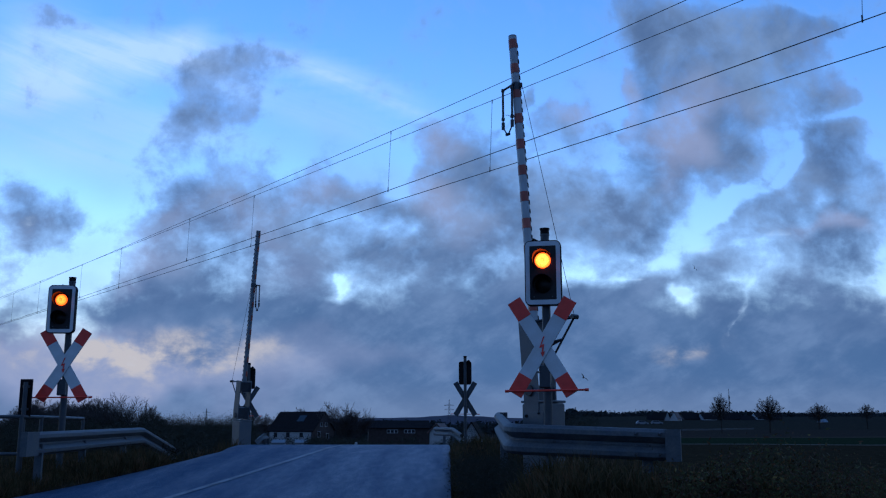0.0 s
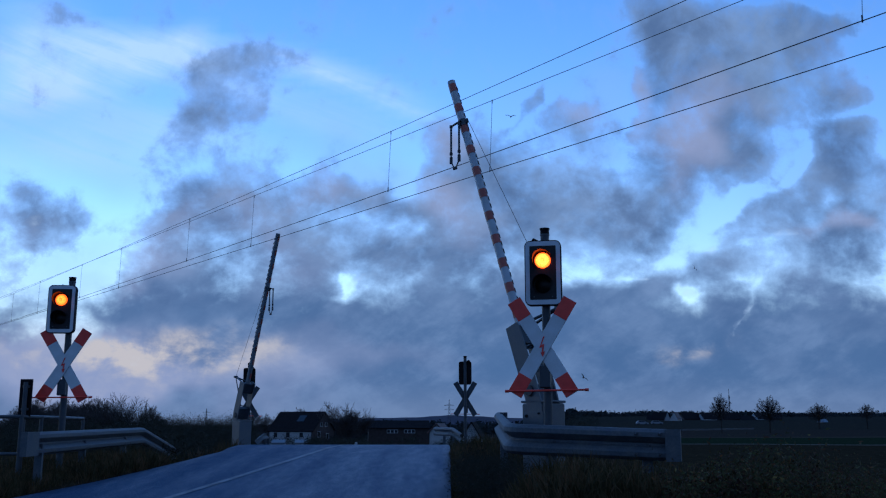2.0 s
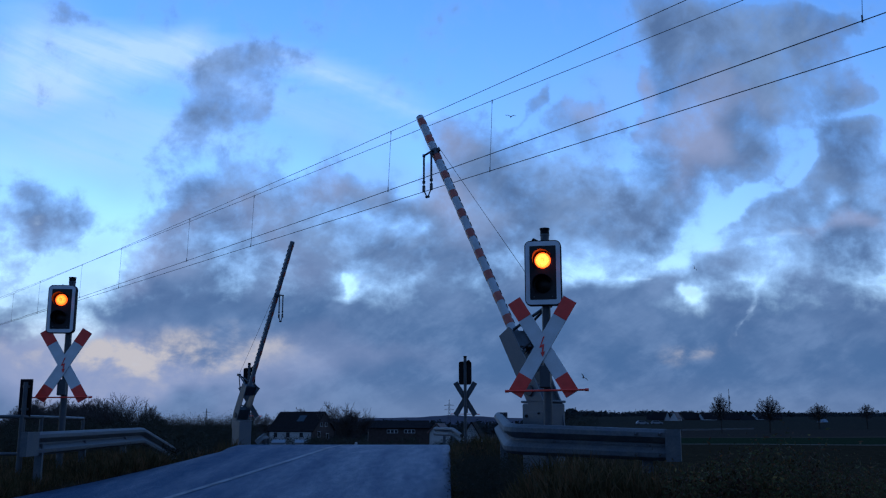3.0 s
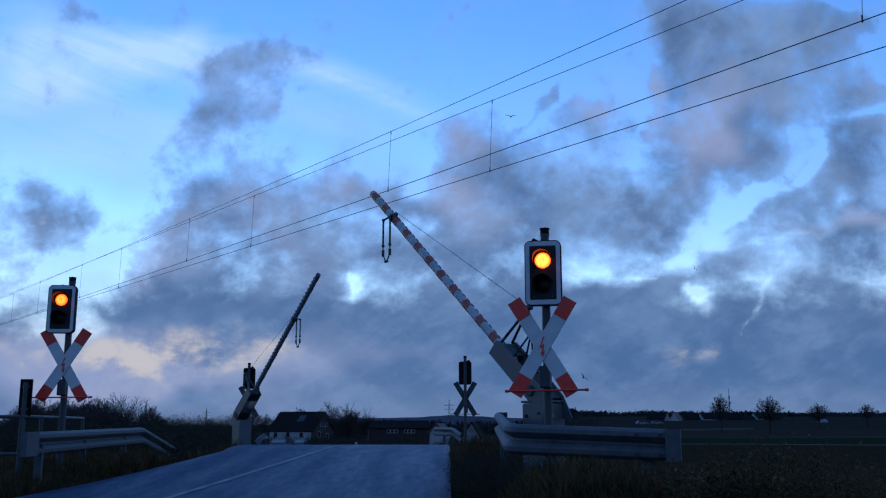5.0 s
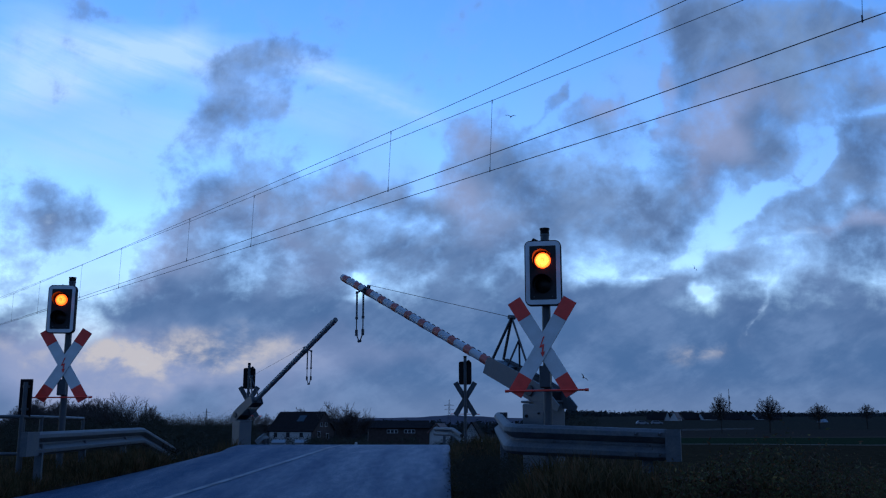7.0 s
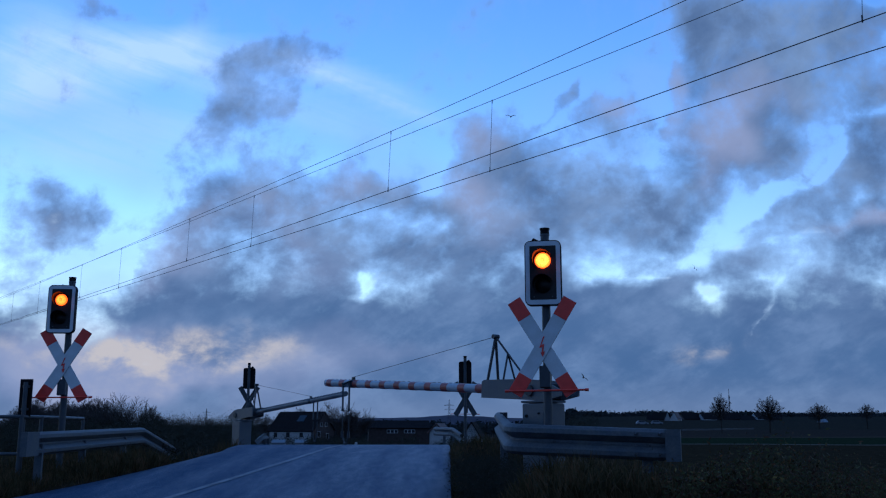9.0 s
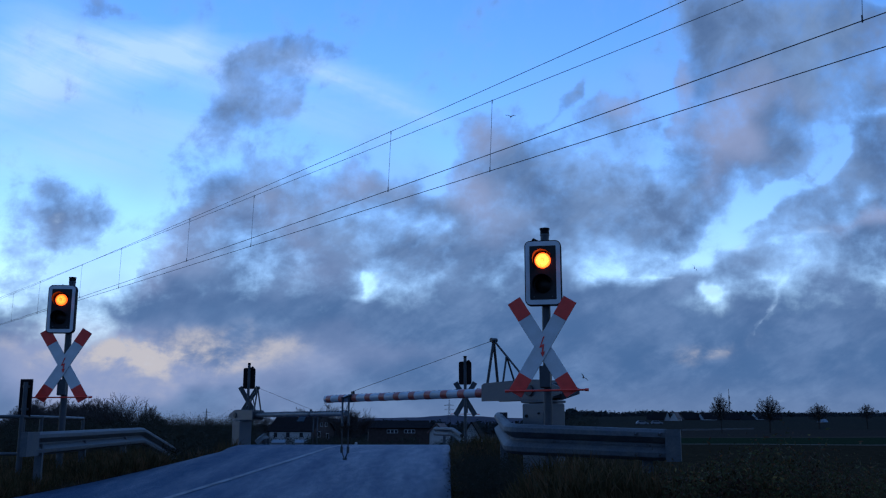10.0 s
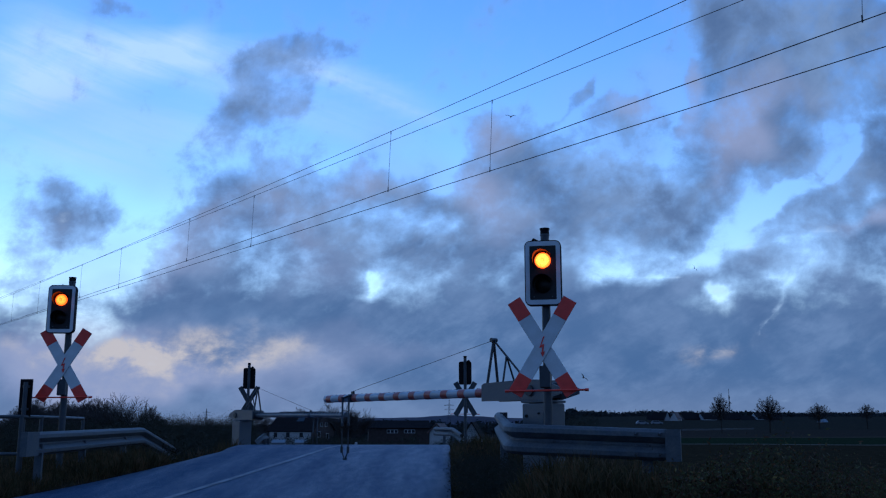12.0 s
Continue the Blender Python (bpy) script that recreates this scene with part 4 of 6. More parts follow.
def barrier(m, label, hang=4.22, tail=-0.54, base=-0.05, coat=None):
    """A half barrier; the arm lies along +X when closed, the cabinet stands at the origin."""
    t = thing("crossing_barrier", m, label, "barrier", "crossing barriers")
    cab = part("cabinet", boxed((base, -0.02, 0.58), (0.42, 0.36, 1.16), 0.02), CABINET, t)
    part("cabinet_lid", boxed((base, -0.02, 1.18), (0.44, 0.38, 0.03), 0.01), CABINET, cab)
    part("cabinet_door", boxed((base - 0.01, 0.165, 0.6), (0.34, 0.02, 0.9), 0.006), CABINET, cab)
    part("lock", rods([((base + 0.11, 0.17, 1.0), (base + 0.11, 0.192, 1.0))], 0.02, 12), BLACK, cab)
    part("lock", rods([((base - 0.11, 0.17, 1.03), (base - 0.11, 0.192, 1.03))], 0.014, 12), BLACK, cab)
    part("base_plinth", boxed((base, -0.02, -0.12), (0.5, 0.46, 0.4), 0.02), CONCRETE, t)
    part("bearing", rods([((0, -0.2, PIVOT), (0, 0.2, PIVOT))], 0.07, 16), DARKSTEEL, t)
    arm = part("arm", rods([((0.6, 0, 0), (ARM, 0, 0))], 0.06, 20), coat or ARM_WHITE, t, "grey back of a tubular arm" if coat else "white tubular arm with red bands")
    for s in (-1, 1):
        pl = [(tail, -0.05), (tail + 0.3, -0.12), (0.92, -0.12), (0.92, 0.095), (0.87, 0.12), (0.1, 0.145), (tail + 0.3, 0.13), (tail, 0.02)]
        part("side_plate", plate(bmesh.new(), pl, s * 0.16 - 0.01, s * 0.16 + 0.01), CABINET, arm)
    part("counterweight", boxed((tail + 0.44, 0, 0.0), (0.3, 0.29, 0.2), 0.01), DARKSTEEL, arm)
    part("clamp_block", boxed((0.76, 0, 0), (0.26, 0.28, 0.17), 0.01), DARKSTEEL, arm)
    part("end_cap", rods([((ARM, 0, 0), (ARM + 0.015, 0, 0))], 0.058, 20), GALV, arm)
    n = 11
    for i in range(n):
        a, b = ARM - 0.22 - i * 0.376, ARM - 0.05 - i * 0.376
        a -= 0.05
        bm = bmesh.new()
        k, r0, r1 = 12, 0.0605, 0.0635
        rows = []
        for j in range(k + 1):
            g = radians(-104 + 208 * j / k)
            cy, cz = math.cos(g), math.sin(g)
            rows.append([bm.verts.new((x, r * cy, r * cz)) for x, r in ((a + 0.08, r0), (b, r0), (b, r1), (a + 0.08, r1))])
        for p, q in zip(rows, rows[1:]):
            for j in range(4):
                bm.faces.new((p[j], p[(j + 1) % 4], q[(j + 1) % 4], q[j]))
        bm.faces.new(rows[0])
        bm.faces.new(list(reversed(rows[-1])))
        part("red_band", bm, ARM_RED, arm, smooth=False)
    rivet = None
    for i in range(33):
        spot = Matrix.Translation((ARM - 0.14 - i * 0.122, 0, 0)) @ Matrix.Rotation(radians(128), 4, "X")
        if rivet is None:
            rivet = part("rivet", boxed((0, 0.061, 0), (0.055, 0.01, 0.05)), BLACK, arm, at=spot)
        else:
            more = new("rivet", rivet.data)
            more.parent, more.matrix_basis = arm, spot
    part("band_clamp", rods([((hang - 0.05, 0, 0), (hang + 0.06, 0, 0))], 0.067, 20), GALV, arm, "steel clamp ring")
    part("wire_lug", boxed((hang, 0, 0.085), (0.07, 0.03, 0.05), 0.005), DARKSTEEL, arm)
    top = (0.85, 0, 0.71)
    st = rods([((0.88, 0.1, 0.1), top), ((0.88, -0.1, 0.1), top)], 0.02, 8)
    rod(st, (0.85, -0.05, 0.71), (0.85, 0.05, 0.71), 0.032, 8)
    part("stay_frame", st, DARKSTEEL, arm, "dark steel stay frame")
    part("brace", rods([(top, (0.22, 0.0, 0.13)), ((0.6, 0.0, 0.48), (0.56, 0.11, 0.12)), ((0.6, 0.0, 0.48), (0.56, -0.11, 0.12)), ((0.22, -0.15, 0.13), (0.22, 0.15, 0.13))], 0.014, 8), DARKSTEEL, arm)
    part("stay_wire", rods([(top, (hang, 0, 0.11))], 0.0038, 6), WIRE, arm)
    pend = part("hanging_rods", rods([((0, 0.09, 0), (0, 0.09, -0.42)), ((0.18, 0.09, 0), (0.18, 0.09, -0.42))], 0.016, 8), GALV, t, "pair of hanging steel rods with dark links")
    part("top_link", rods([((-0.03, 0.07, 0.05), (0.18, 0.09, 0.0)), ((0, 0.0, 0), (0, 0.1, 0))], 0.016, 8), DARKSTEEL, pend)
    vee = rods([((0, 0.09, -0.2), (0, 0.09, -0.53)), ((0.18, 0.09, -0.2), (0.18, 0.09, -0.53)), ((0.01, 0.09, -0.56), (0.07, 0.09, -0.65)), ((0.17, 0.09, -0.56), (0.11, 0.09, -0.65))], 0.01, 8)
    for x in (0, 0.18):
        rod(vee, (x, 0.09, -0.57), (x, 0.09, -0.47), 0.024, 8)
    rod(vee, (0.06, 0.09, -0.66), (0.12, 0.09, -0.66), 0.022, 8)
    slide = part("vee_link", vee, DARKSTEEL, pend, "dark sliding links joined in a vee")
    for x in (0, 0.18):
        for z in (-0.42, 0.0):
            part("collar", rods([((x, 0.09, z - 0.02), (x, 0.09, z + 0.02))], 0.024, 8), DARKSTEEL, pend)
    return t, arm, (pend, slide, hang - 0.02)


def swing(arm, pend, rows):
    walk(arm, [(t, pose(0, 0, PIVOT, 0, -a, 0)) for t, a in rows])
    pend, slide, reach = pend
    walk(slide, [(0, pose(0, 0, 0)), (5, pose(0, 0, -0.02)), (7, pose(0, 0, -0.14)), (9.5, pose(0, 0, -0.3)), (12, pose(0, 0, -0.3))])
    walk(pend, [(t, pose(reach * math.cos(radians(a)), 0, PIVOT + reach * math.sin(radians(a)))) for t, a in rows])


# ---- guard rails ----
W_BEAM = [(0.0, 0.155), (0.03, 0.152), (0.075, 0.12), (0.08, 0.075), (0.03, 0.03), (0.0, 0.012), (0.0, -0.012), (0.03, -0.03), (0.08, -0.075), (0.075, -0.12), (0.03, -0.152), (0.0, -0.155)]


def w_beam(points, side):
    """A corrugated beam along the points (its middle line), bulging towards side."""
    pts = [Vector(p) for p in points]
    bm = bmesh.new()
    rows = []
    for i, p in enumerate(pts):
        d = (pts[min(i + 1, len(pts) - 1)] - pts[max(i - 1, 0)]).normalized()
        out = Vector((d.y, -d.x, 0)).normalized() * side
        up = Vector((0, 0, 1))
        rows.append([[bm.verts.new(p + out * (o + th) + up * z) for o, z in W_BEAM] for th in (0.0, -0.006)])
    for a, b in zip(rows, rows[1:]):
        for k in (0, 1):
            for j in range(len(W_BEAM) - 1):
                bm.faces.new((a[k][j], a[k][j + 1], b[k][j + 1], b[k][j]))
        for j in (0, -1):
            bm.faces.new((a[0][j], b[0][j], b[1][j], a[1][j]))
    for a in (rows[0], rows[-1]):
        for j in range(len(W_BEAM) - 1):
            bm.faces.new((a[0][j], a[0][j + 1], a[1][j + 1], a[1][j]))
    return bm


def splice_bolts(rail, places, z):
    """Dark bolt heads in pairs where two lengths of beam overlap."""
    base = rail.matrix_basis.translation
    for x, y in places:
        for dz in (0.1, -0.1):
            p = Vector((x, y, z + dz)) - base
            part("bolt_head", rods([(p + Vector((0, -0.11, 0)), p + Vector((0, -0.02, 0)))], 0.014, 8), DARKSTEEL, rail)


def smooth_line(points, reach=0.45, n=6):
    """Rounded corners on a line of points."""
    pts = [Vector(p) for p in points]
    out = [pts[0]]
    for a, b, c in zip(pts, pts[1:], pts[2:]):
        r = min(reach, (b - a).length * 0.4, (c - b).length * 0.4)
        p, q = b + (a - b).normalized() * r, b + (c - b).normalized() * r
        for i in range(n + 1):
            u = i / n
            out.append((1 - u) ** 2 * p + 2 * u * (1 - u) * b + u * u * q)
    return out + [pts[-1]]


def guard_rail(points, side, posts, label, end=None, reach=0.45):
    base = Vector((points[0][0], points[0][1], land(points[0][0], points[0][1])))
    t = thing("guard_rail", Matrix.Translation(base), label, "guard rail", "guard rails")
    line = [p - base for p in smooth_line(points, reach)]
    beam = part("beam", w_beam(line, side), GALV, t)
    for i, at in enumerate(posts):
        p = Vector(at) - base
        foot = land(at[0], at[1]) - base.z - 0.15
        bm = bmesh.new()
        for dx, sx, dy, sy in ((0, 0.1, 0, 0.006), (-0.047, 0.006, 0.025, 0.05), (0.047, 0.006, 0.025, 0.05)):
            box(bm, (p.x + dx, p.y + dy, (p.z + foot) / 2), (sx, sy, p.z - foot))
        part("post", bm, GALV, t)
        part("bolt", rods([((p.x, p.y - 0.13, p.z - 0.02), (p.x, p.y + 0.02, p.z - 0.02))], 0.014, 8), DARKSTEEL, t)
    if end:
        a, b = Vector(end[0]) - base, Vector(end[1]) - base
        d = (b - a).normalized()
        out = Vector((d.y, -d.x, 0)) * side
        bm = bmesh.new()
        vs = []
        for q in (a, b):
            for z in (0.158, -0.15):
                for o in (0.0, 0.083):
                    vs.append(bm.verts.new(q + out * o + Vector((0, 0, z))))
        bmesh.ops.convex_hull(bm, input=vs)
        part("end_plate", bm, GALV, t, "flat steel end plate")
    return t


# ---- wires ----
def tube(points, r, seg=6):
    """One thin tube along a line of points."""
    vs, fs = [], []
    for i, p in enumerate(points):
        d = (points[min(i + 1, len(points) - 1)] - points[max(i - 1, 0)]).normalized()
        x = d.cross(Vector((0, 0, 1))).normalized()
        y = x.cross(d)
        vs += [p + (x * math.cos(2 * math.pi * k / seg) + y * math.sin(2 * math.pi * k / seg)) * r for k in range(seg)]
        if i:
            b = (i - 1) * seg
            fs += [(b + k, b + (k + 1) % seg, b + seg + (k + 1) % seg, b + seg + k) for k in range(seg)]
    return vs, fs


def build_wires():
    def spot(s, n, z):
        p = ALONG * s + ACROSS * n
        return Vector((p.x, p.y, z))

    def near_line(s):
        return float(np.interp(s, [-40, 4.6, 14.75, 24.8, 40, 160], [8.7, 10.04, 10.39, 10.6, 10.85, 11.6]))

    sets = (("near", near_line, 6.14, [-5, 4.9, 14.75, 24.8, 34.5, 44, 54, 64, 75]), ("far", lambda s: 10.99, 6.27, [-7, 2.9, 12.4, 21.7, 31.2, 40.5, 50, 60, 70]))
    for _, line, mz, drops in sets:
        t = thing("overhead_line", Matrix.Translation(spot(12, line(12), 4.95)), "thin dark overhead railway wires with droppers", "overhead line", "overhead lines")
        base = t.matrix_basis.translation
        ss = list(range(-40, 161, 4))
        part("contact_wire", tube([spot(a, line(a), 4.95) - base for a in ss], 0.0066), WIRE, t)
        part("carrying_wire", tube([spot(a, line(a), mz) - base for a in ss], 0.0052), WIRE, t)
        for s in drops:
            a, b = spot(s - (0.08 if s > 0 else 0.3), line(s), mz) - base, spot(s, line(s), 4.95) - base
            d = part("dropper", rods([(a, b)], 0.004, 5), WIRE, t)
            part("dropper_clamp", rods([(b - Vector((0, 0, 0.02)), b + Vector((0, 0, 0.07)))], 0.01, 6), WIRE, d)
            part("dropper_clamp", rods([(a + Vector((0, 0, 0.015)), a - Vector((0, 0, 0.05)))], 0.01, 6), WIRE, d)


# ---- plants ----
def prism(vs, fs, a, b, ra, rb):
    d = (b - a)
    if d.length < 1e-6:
        return
    d.normalize()
    x = d.orthogonal().normalized()
    y = d.cross(x)
    k = len(vs)
    for p, r in ((a, ra), (b, rb)):
        for i in range(3):
            g = 2.0944 * i
            vs.append(p + (x * math.cos(g) + y * math.sin(g)) * r)
    for i in range(3):
        j = (i + 1) % 3
        fs.append((k + i, k + j, k + 3 + j, k + 3 + i))


def bare_tree(seed, height, width, m, label, levels=4, trunk=0.22, twig=0.012, kids=4, first=1):
    rnd = random.Random(seed)
    tv, tf, cv, cf = [], [], [], []

    def grow(p, d, length, r, lev):
        steps = 3 if lev < 3 else 2
        for i in range(steps):
            d = (d + Vector((rnd.uniform(-1, 1), rnd.uniform(-1, 1), rnd.uniform(-0.4, 0.7))) * 0.16).normalized()
            q = p + d * length / steps
            r2 = r * (0.86 if lev < 3 else 0.75)
            v, f = (tv, tf) if lev < 2 else (cv, cf)
            prism(v, f, p, q, max(r, twig), max(r2, twig * 0.8))
            p, r = q, r2
            if lev < levels and (i >= first or lev > 0):
                for _ in range(kids - (lev > 2)):
                    side = Vector((rnd.uniform(-1, 1), rnd.uniform(-1, 1), rnd.uniform(-0.15, 0.75)))
                    nd = (d * 0.5 + side.normalized() * width).normalized()
                    grow(p, nd, length * rnd.uniform(0.5, 0.72), r * 0.55, lev + 1)

    grow(Vector((0, 0, -0.2)), Vector((0, 0, 1)), height * 0.42, trunk, 0)
    t = thing("tree", m, label, "tree", "bare trees")
    part("trunk", (tv, tf), BARK, t)
    part("crown", (cv, cf), TWIG, t)
    return t


def dome_tree(seed, stem, reach, rise, m, label, trunk=0.2, twig=0.013, limbs=34, fill=1500):
    """A bare tree with a rounded crown: limbs fan out from the stem's top to a dome, each with side twigs."""
    rnd = random.Random(seed)
    tv, tf, cv, cf = [], [], [], []
    top = Vector((rnd.uniform(-0.1, 0.1), rnd.uniform(-0.1, 0.1), stem))
    prism(tv, tf, Vector((0, 0, -0.3)), top * 0.5, trunk, trunk * 0.85)
    prism(tv, tf, top * 0.5, top + Vector((0, 0, rise * 0.35)), trunk * 0.85, trunk * 0.5)

    def sprig(p, d, length, r, lev):
        q = p + d * length * 0.5
        e = q + (d + Vector((rnd.uniform(-1, 1), rnd.uniform(-1, 1), rnd.uniform(-0.5, 0.9))) * 0.25).normalized() * length * 0.5
        prism(cv, cf, p, q, r, r * 0.8)
        prism(cv, cf, q, e, r * 0.8, r * 0.55)
        if lev < 2:
            for w in (q, q.lerp(e, 0.5), e):
                for _ in range(2):
                    nd = (d + Vector((rnd.uniform(-1, 1), rnd.uniform(-1, 1), rnd.uniform(-0.7, 1))) * 0.9).normalized()
                    sprig(w, nd, length * rnd.uniform(0.45, 0.75), r * 0.7, lev + 1)

    for i in range(limbs):
        az = i * 2.39996 + rnd.uniform(-0.3, 0.3)
        up = ((i + 0.5) / limbs) ** 0.8
        el = radians(-28 + 114 * up)
        size = rnd.uniform(0.78, 1.04)
        tip = top + Vector((math.cos(az) * math.cos(el) * reach, math.sin(az) * math.cos(el) * reach, rise * (0.42 + 0.58 * math.sin(el)))) * size
        a = top + Vector((0, 0, rise * 0.33 * up))
        mid = a.lerp(tip, 0.5) + Vector((0, 0, 0.1 * rise)) * (1 - up)
        r = trunk * 0.3
        prism(tv, tf, a, mid, r, r * 0.6)
        prism(cv, cf, mid, tip, r * 0.6, twig)
        for k in range(5):
            w = a.lerp(mid, 0.5 + k * 0.2) if k < 2 else mid.lerp(tip, (k - 2) * 0.4)
            out = ((tip - a).normalized() + Vector((rnd.uniform(-1, 1), rnd.uniform(-1, 1), rnd.uniform(-0.6, 0.8))) * 0.7).normalized()
            sprig(w, out, reach * 0.17, twig * 1.2, 0)
    # the finest twigs, crowded towards the outside of the crown
    for _ in range(fill):
        d = Vector((rnd.gauss(0, 1), rnd.gauss(0, 1), rnd.gauss(0.35, 0.8))).normalized()
        k = (0.35 + 0.65 * rnd.random() ** 0.6) * (0.9 + 0.22 * noise.noise(d * 2.3 + Vector((seed, 0, 0))))
        p = top + Vector((d.x * reach * k, d.y * reach * k, rise * (0.42 + 0.58 * d.z * k)))
        e = (d + Vector((rnd.uniform(-1, 1), rnd.uniform(-1, 1), rnd.uniform(-0.6, 1))) * 0.8).normalized() * reach * rnd.uniform(0.06, 0.2)
        prism(cv, cf, p, p + e, twig * 0.9, twig * 0.5)
    t = thing("tree", m, label, "tree", "bare trees")
    part("trunk", (tv, tf), BARK, t)
    part("crown", (cv, cf), TWIG, t)
    return t


def clump(rnd, vs, fs, c, size, n, leaf, slim=0.45):
    for _ in range(n):
        p = Vector(c) + Vector((rnd.gauss(0, 0.45), rnd.gauss(0, 0.45), rnd.gauss(0, 0.4))) * size
        a = Vector((rnd.uniform(-1, 1), rnd.uniform(-1, 1), rnd.uniform(-1, 1))).normalized()
        b = a.orthogonal().normalized()
        s = leaf * rnd.uniform(0.5, 1.4)
        k = len(vs)
        vs += [p - a * s, p + b * s * slim, p + a * s, p - b * s * slim]
        fs.append((k, k + 1, k + 2, k + 3))


def build_plants():
    rnd = random.Random(5)
    # short grass on both verges
    vs, fs = [], []

    def blade(x, y, h, w):
        z = land(x, y) - 0.02
        g = rnd.uniform(0, 6.28)
        lean = Vector((rnd.gauss(0, 0.35), rnd.gauss(0, 0.35), 1)).normalized() * h
        side = Vector((math.cos(g), math.sin(g), 0)) * w
        k = len(vs)
        p = Vector((x, y, z))
        mid = p + lean * 0.55
        vs.extend([p - side, p + side, mid + side * 0.7, mid - side * 0.7, p + lean + Vector((rnd.gauss(0, 0.1), rnd.gauss(0, 0.1), -0.1)) * h])
        fs.append((k, k + 1, k + 2, k + 3))
        fs.append((k + 3, k + 2, k + 4))
    for _ in range(26000):
        y = 7.5 + 17 * rnd.random() ** 1.3
        x = lerp_table(LEFT_X, y) - 0.1 - abs(rnd.gauss(0, 1.6))
        blade(x, y, rnd.uniform(0.05, 0.22), 0.006)
    for _ in range(26000):
        y = 7.0 + 16 * rnd.random() ** 1.4
        x = lerp_table(RIGHT_X, y) + 0.08 + abs(rnd.gauss(0, 1.9))
        off = abs(x * ACROSS.x + y * ACROSS.y - TRACK)
        if off < 2.0:
            continue
        blade(x, y, rnd.uniform(0.06, 0.32), 0.006)
    for _ in range(6000):
        y = rnd.uniform(13.5, 21.5)
        x = lerp_table(LEFT_X, y) - 0.12 - abs(rnd.gauss(0, 0.5))
        blade(x, y, rnd.uniform(0.12, 0.4), 0.006)
    for _ in range(30000):
        y = rnd.uniform(6.5, 12.6)
        x = rnd.uniform(0.06, 2.5)
        if y > 9.2 and x > 0.66:
            y = rnd.uniform(10.2, 12.4)
        lim = 0.36 if y > 10.2 else 0.14
        blade(x, y, rnd.uniform(0.05, lim * (0.25 + 0.75 * ease(0.05, 0.5, x))), 0.003)
    for _ in range(9000):
        x, y = rnd.uniform(0.62, 2.2), rnd.uniform(9.0, 9.6)
        blade(x, y, rnd.uniform(0.04, 0.13) + 0.1 * ease(1.5, 2.1, x), 0.004)
    for _ in range(9000):
        y = rnd.uniform(12.5, 17.5)
        x = 0.12 + abs(rnd.gauss(0, 0.45))
        blade(x, y, rnd.uniform(0.1, 0.2 + 0.4 * ease(0.12, 0.4, x)), 0.006)
    for _ in range(9000):
        y = rnd.uniform(9.0, 13.0)
        x = lerp_table(LEFT_X, y) - 0.12 - rnd.uniform(0, 2.4)
        blade(x, y, rnd.uniform(0.12, 0.34), 0.005)
    tagged(part("grass", (vs, fs), GRASS), "dull green and straw-coloured winter grass on the verges", "grass", kind="stuff")
    # brambles on the bank before the railway
    vs, fs = [], []
    for _ in range(2600):
        y = rnd.uniform(6.6, 9.9)
        x = rnd.uniform(1.6, 6.4)
        if y > 8.6 and x < 2.6:
            continue
        tall = 0.92 * ease(1.72, 2.25, x) * (0.75 + 0.4 * noise.noise(Vector((x, y, 9))))
        h = rnd.uniform(0.03, 0.1 + tall)
        clump(rnd, vs, fs, (x, y, land(x, y) + h * 0.75), 0.16 + 0.1 * h, 100, rnd.choice((0.008, 0.012, 0.018)), 0.5)
    ys, yf = [], []
    for _ in range(26):
        x, y = rnd.gauss(2.66, 0.16), rnd.uniform(7.9, 8.4)
        clump(rnd, ys, yf, (x, y, land(x, y) + rnd.uniform(0.3, 0.62)), 0.12, 26, 0.02)
    for _ in range(40):
        x, y = rnd.uniform(2.5, 4.6), rnd.uniform(7.6, 8.6)
        clump(rnd, ys, yf, (x, y, land(x, y) + rnd.uniform(0.3, 0.7)), 0.1, 14, 0.018)
    tagged(part("yellow_leaves", (ys, yf), YELLOW), "yellowed leaves among the brambles", "leaves", kind="stuff")
    tagged(part("brambles", (vs, fs), WEED), "dark bramble thicket with a few yellow leaves", "brambles", kind="stuff")


def hedge(name, spots, size, n, leaf, label, seed, slim=0.2):
    rnd = random.Random(seed)
    vs, fs = [], []
    for x, y, z in spots:
        clump(rnd, vs, fs, (x, y, z), size, n, leaf, slim)
    tagged(part(name, (vs, fs), HEDGE), label, name, kind="stuff")


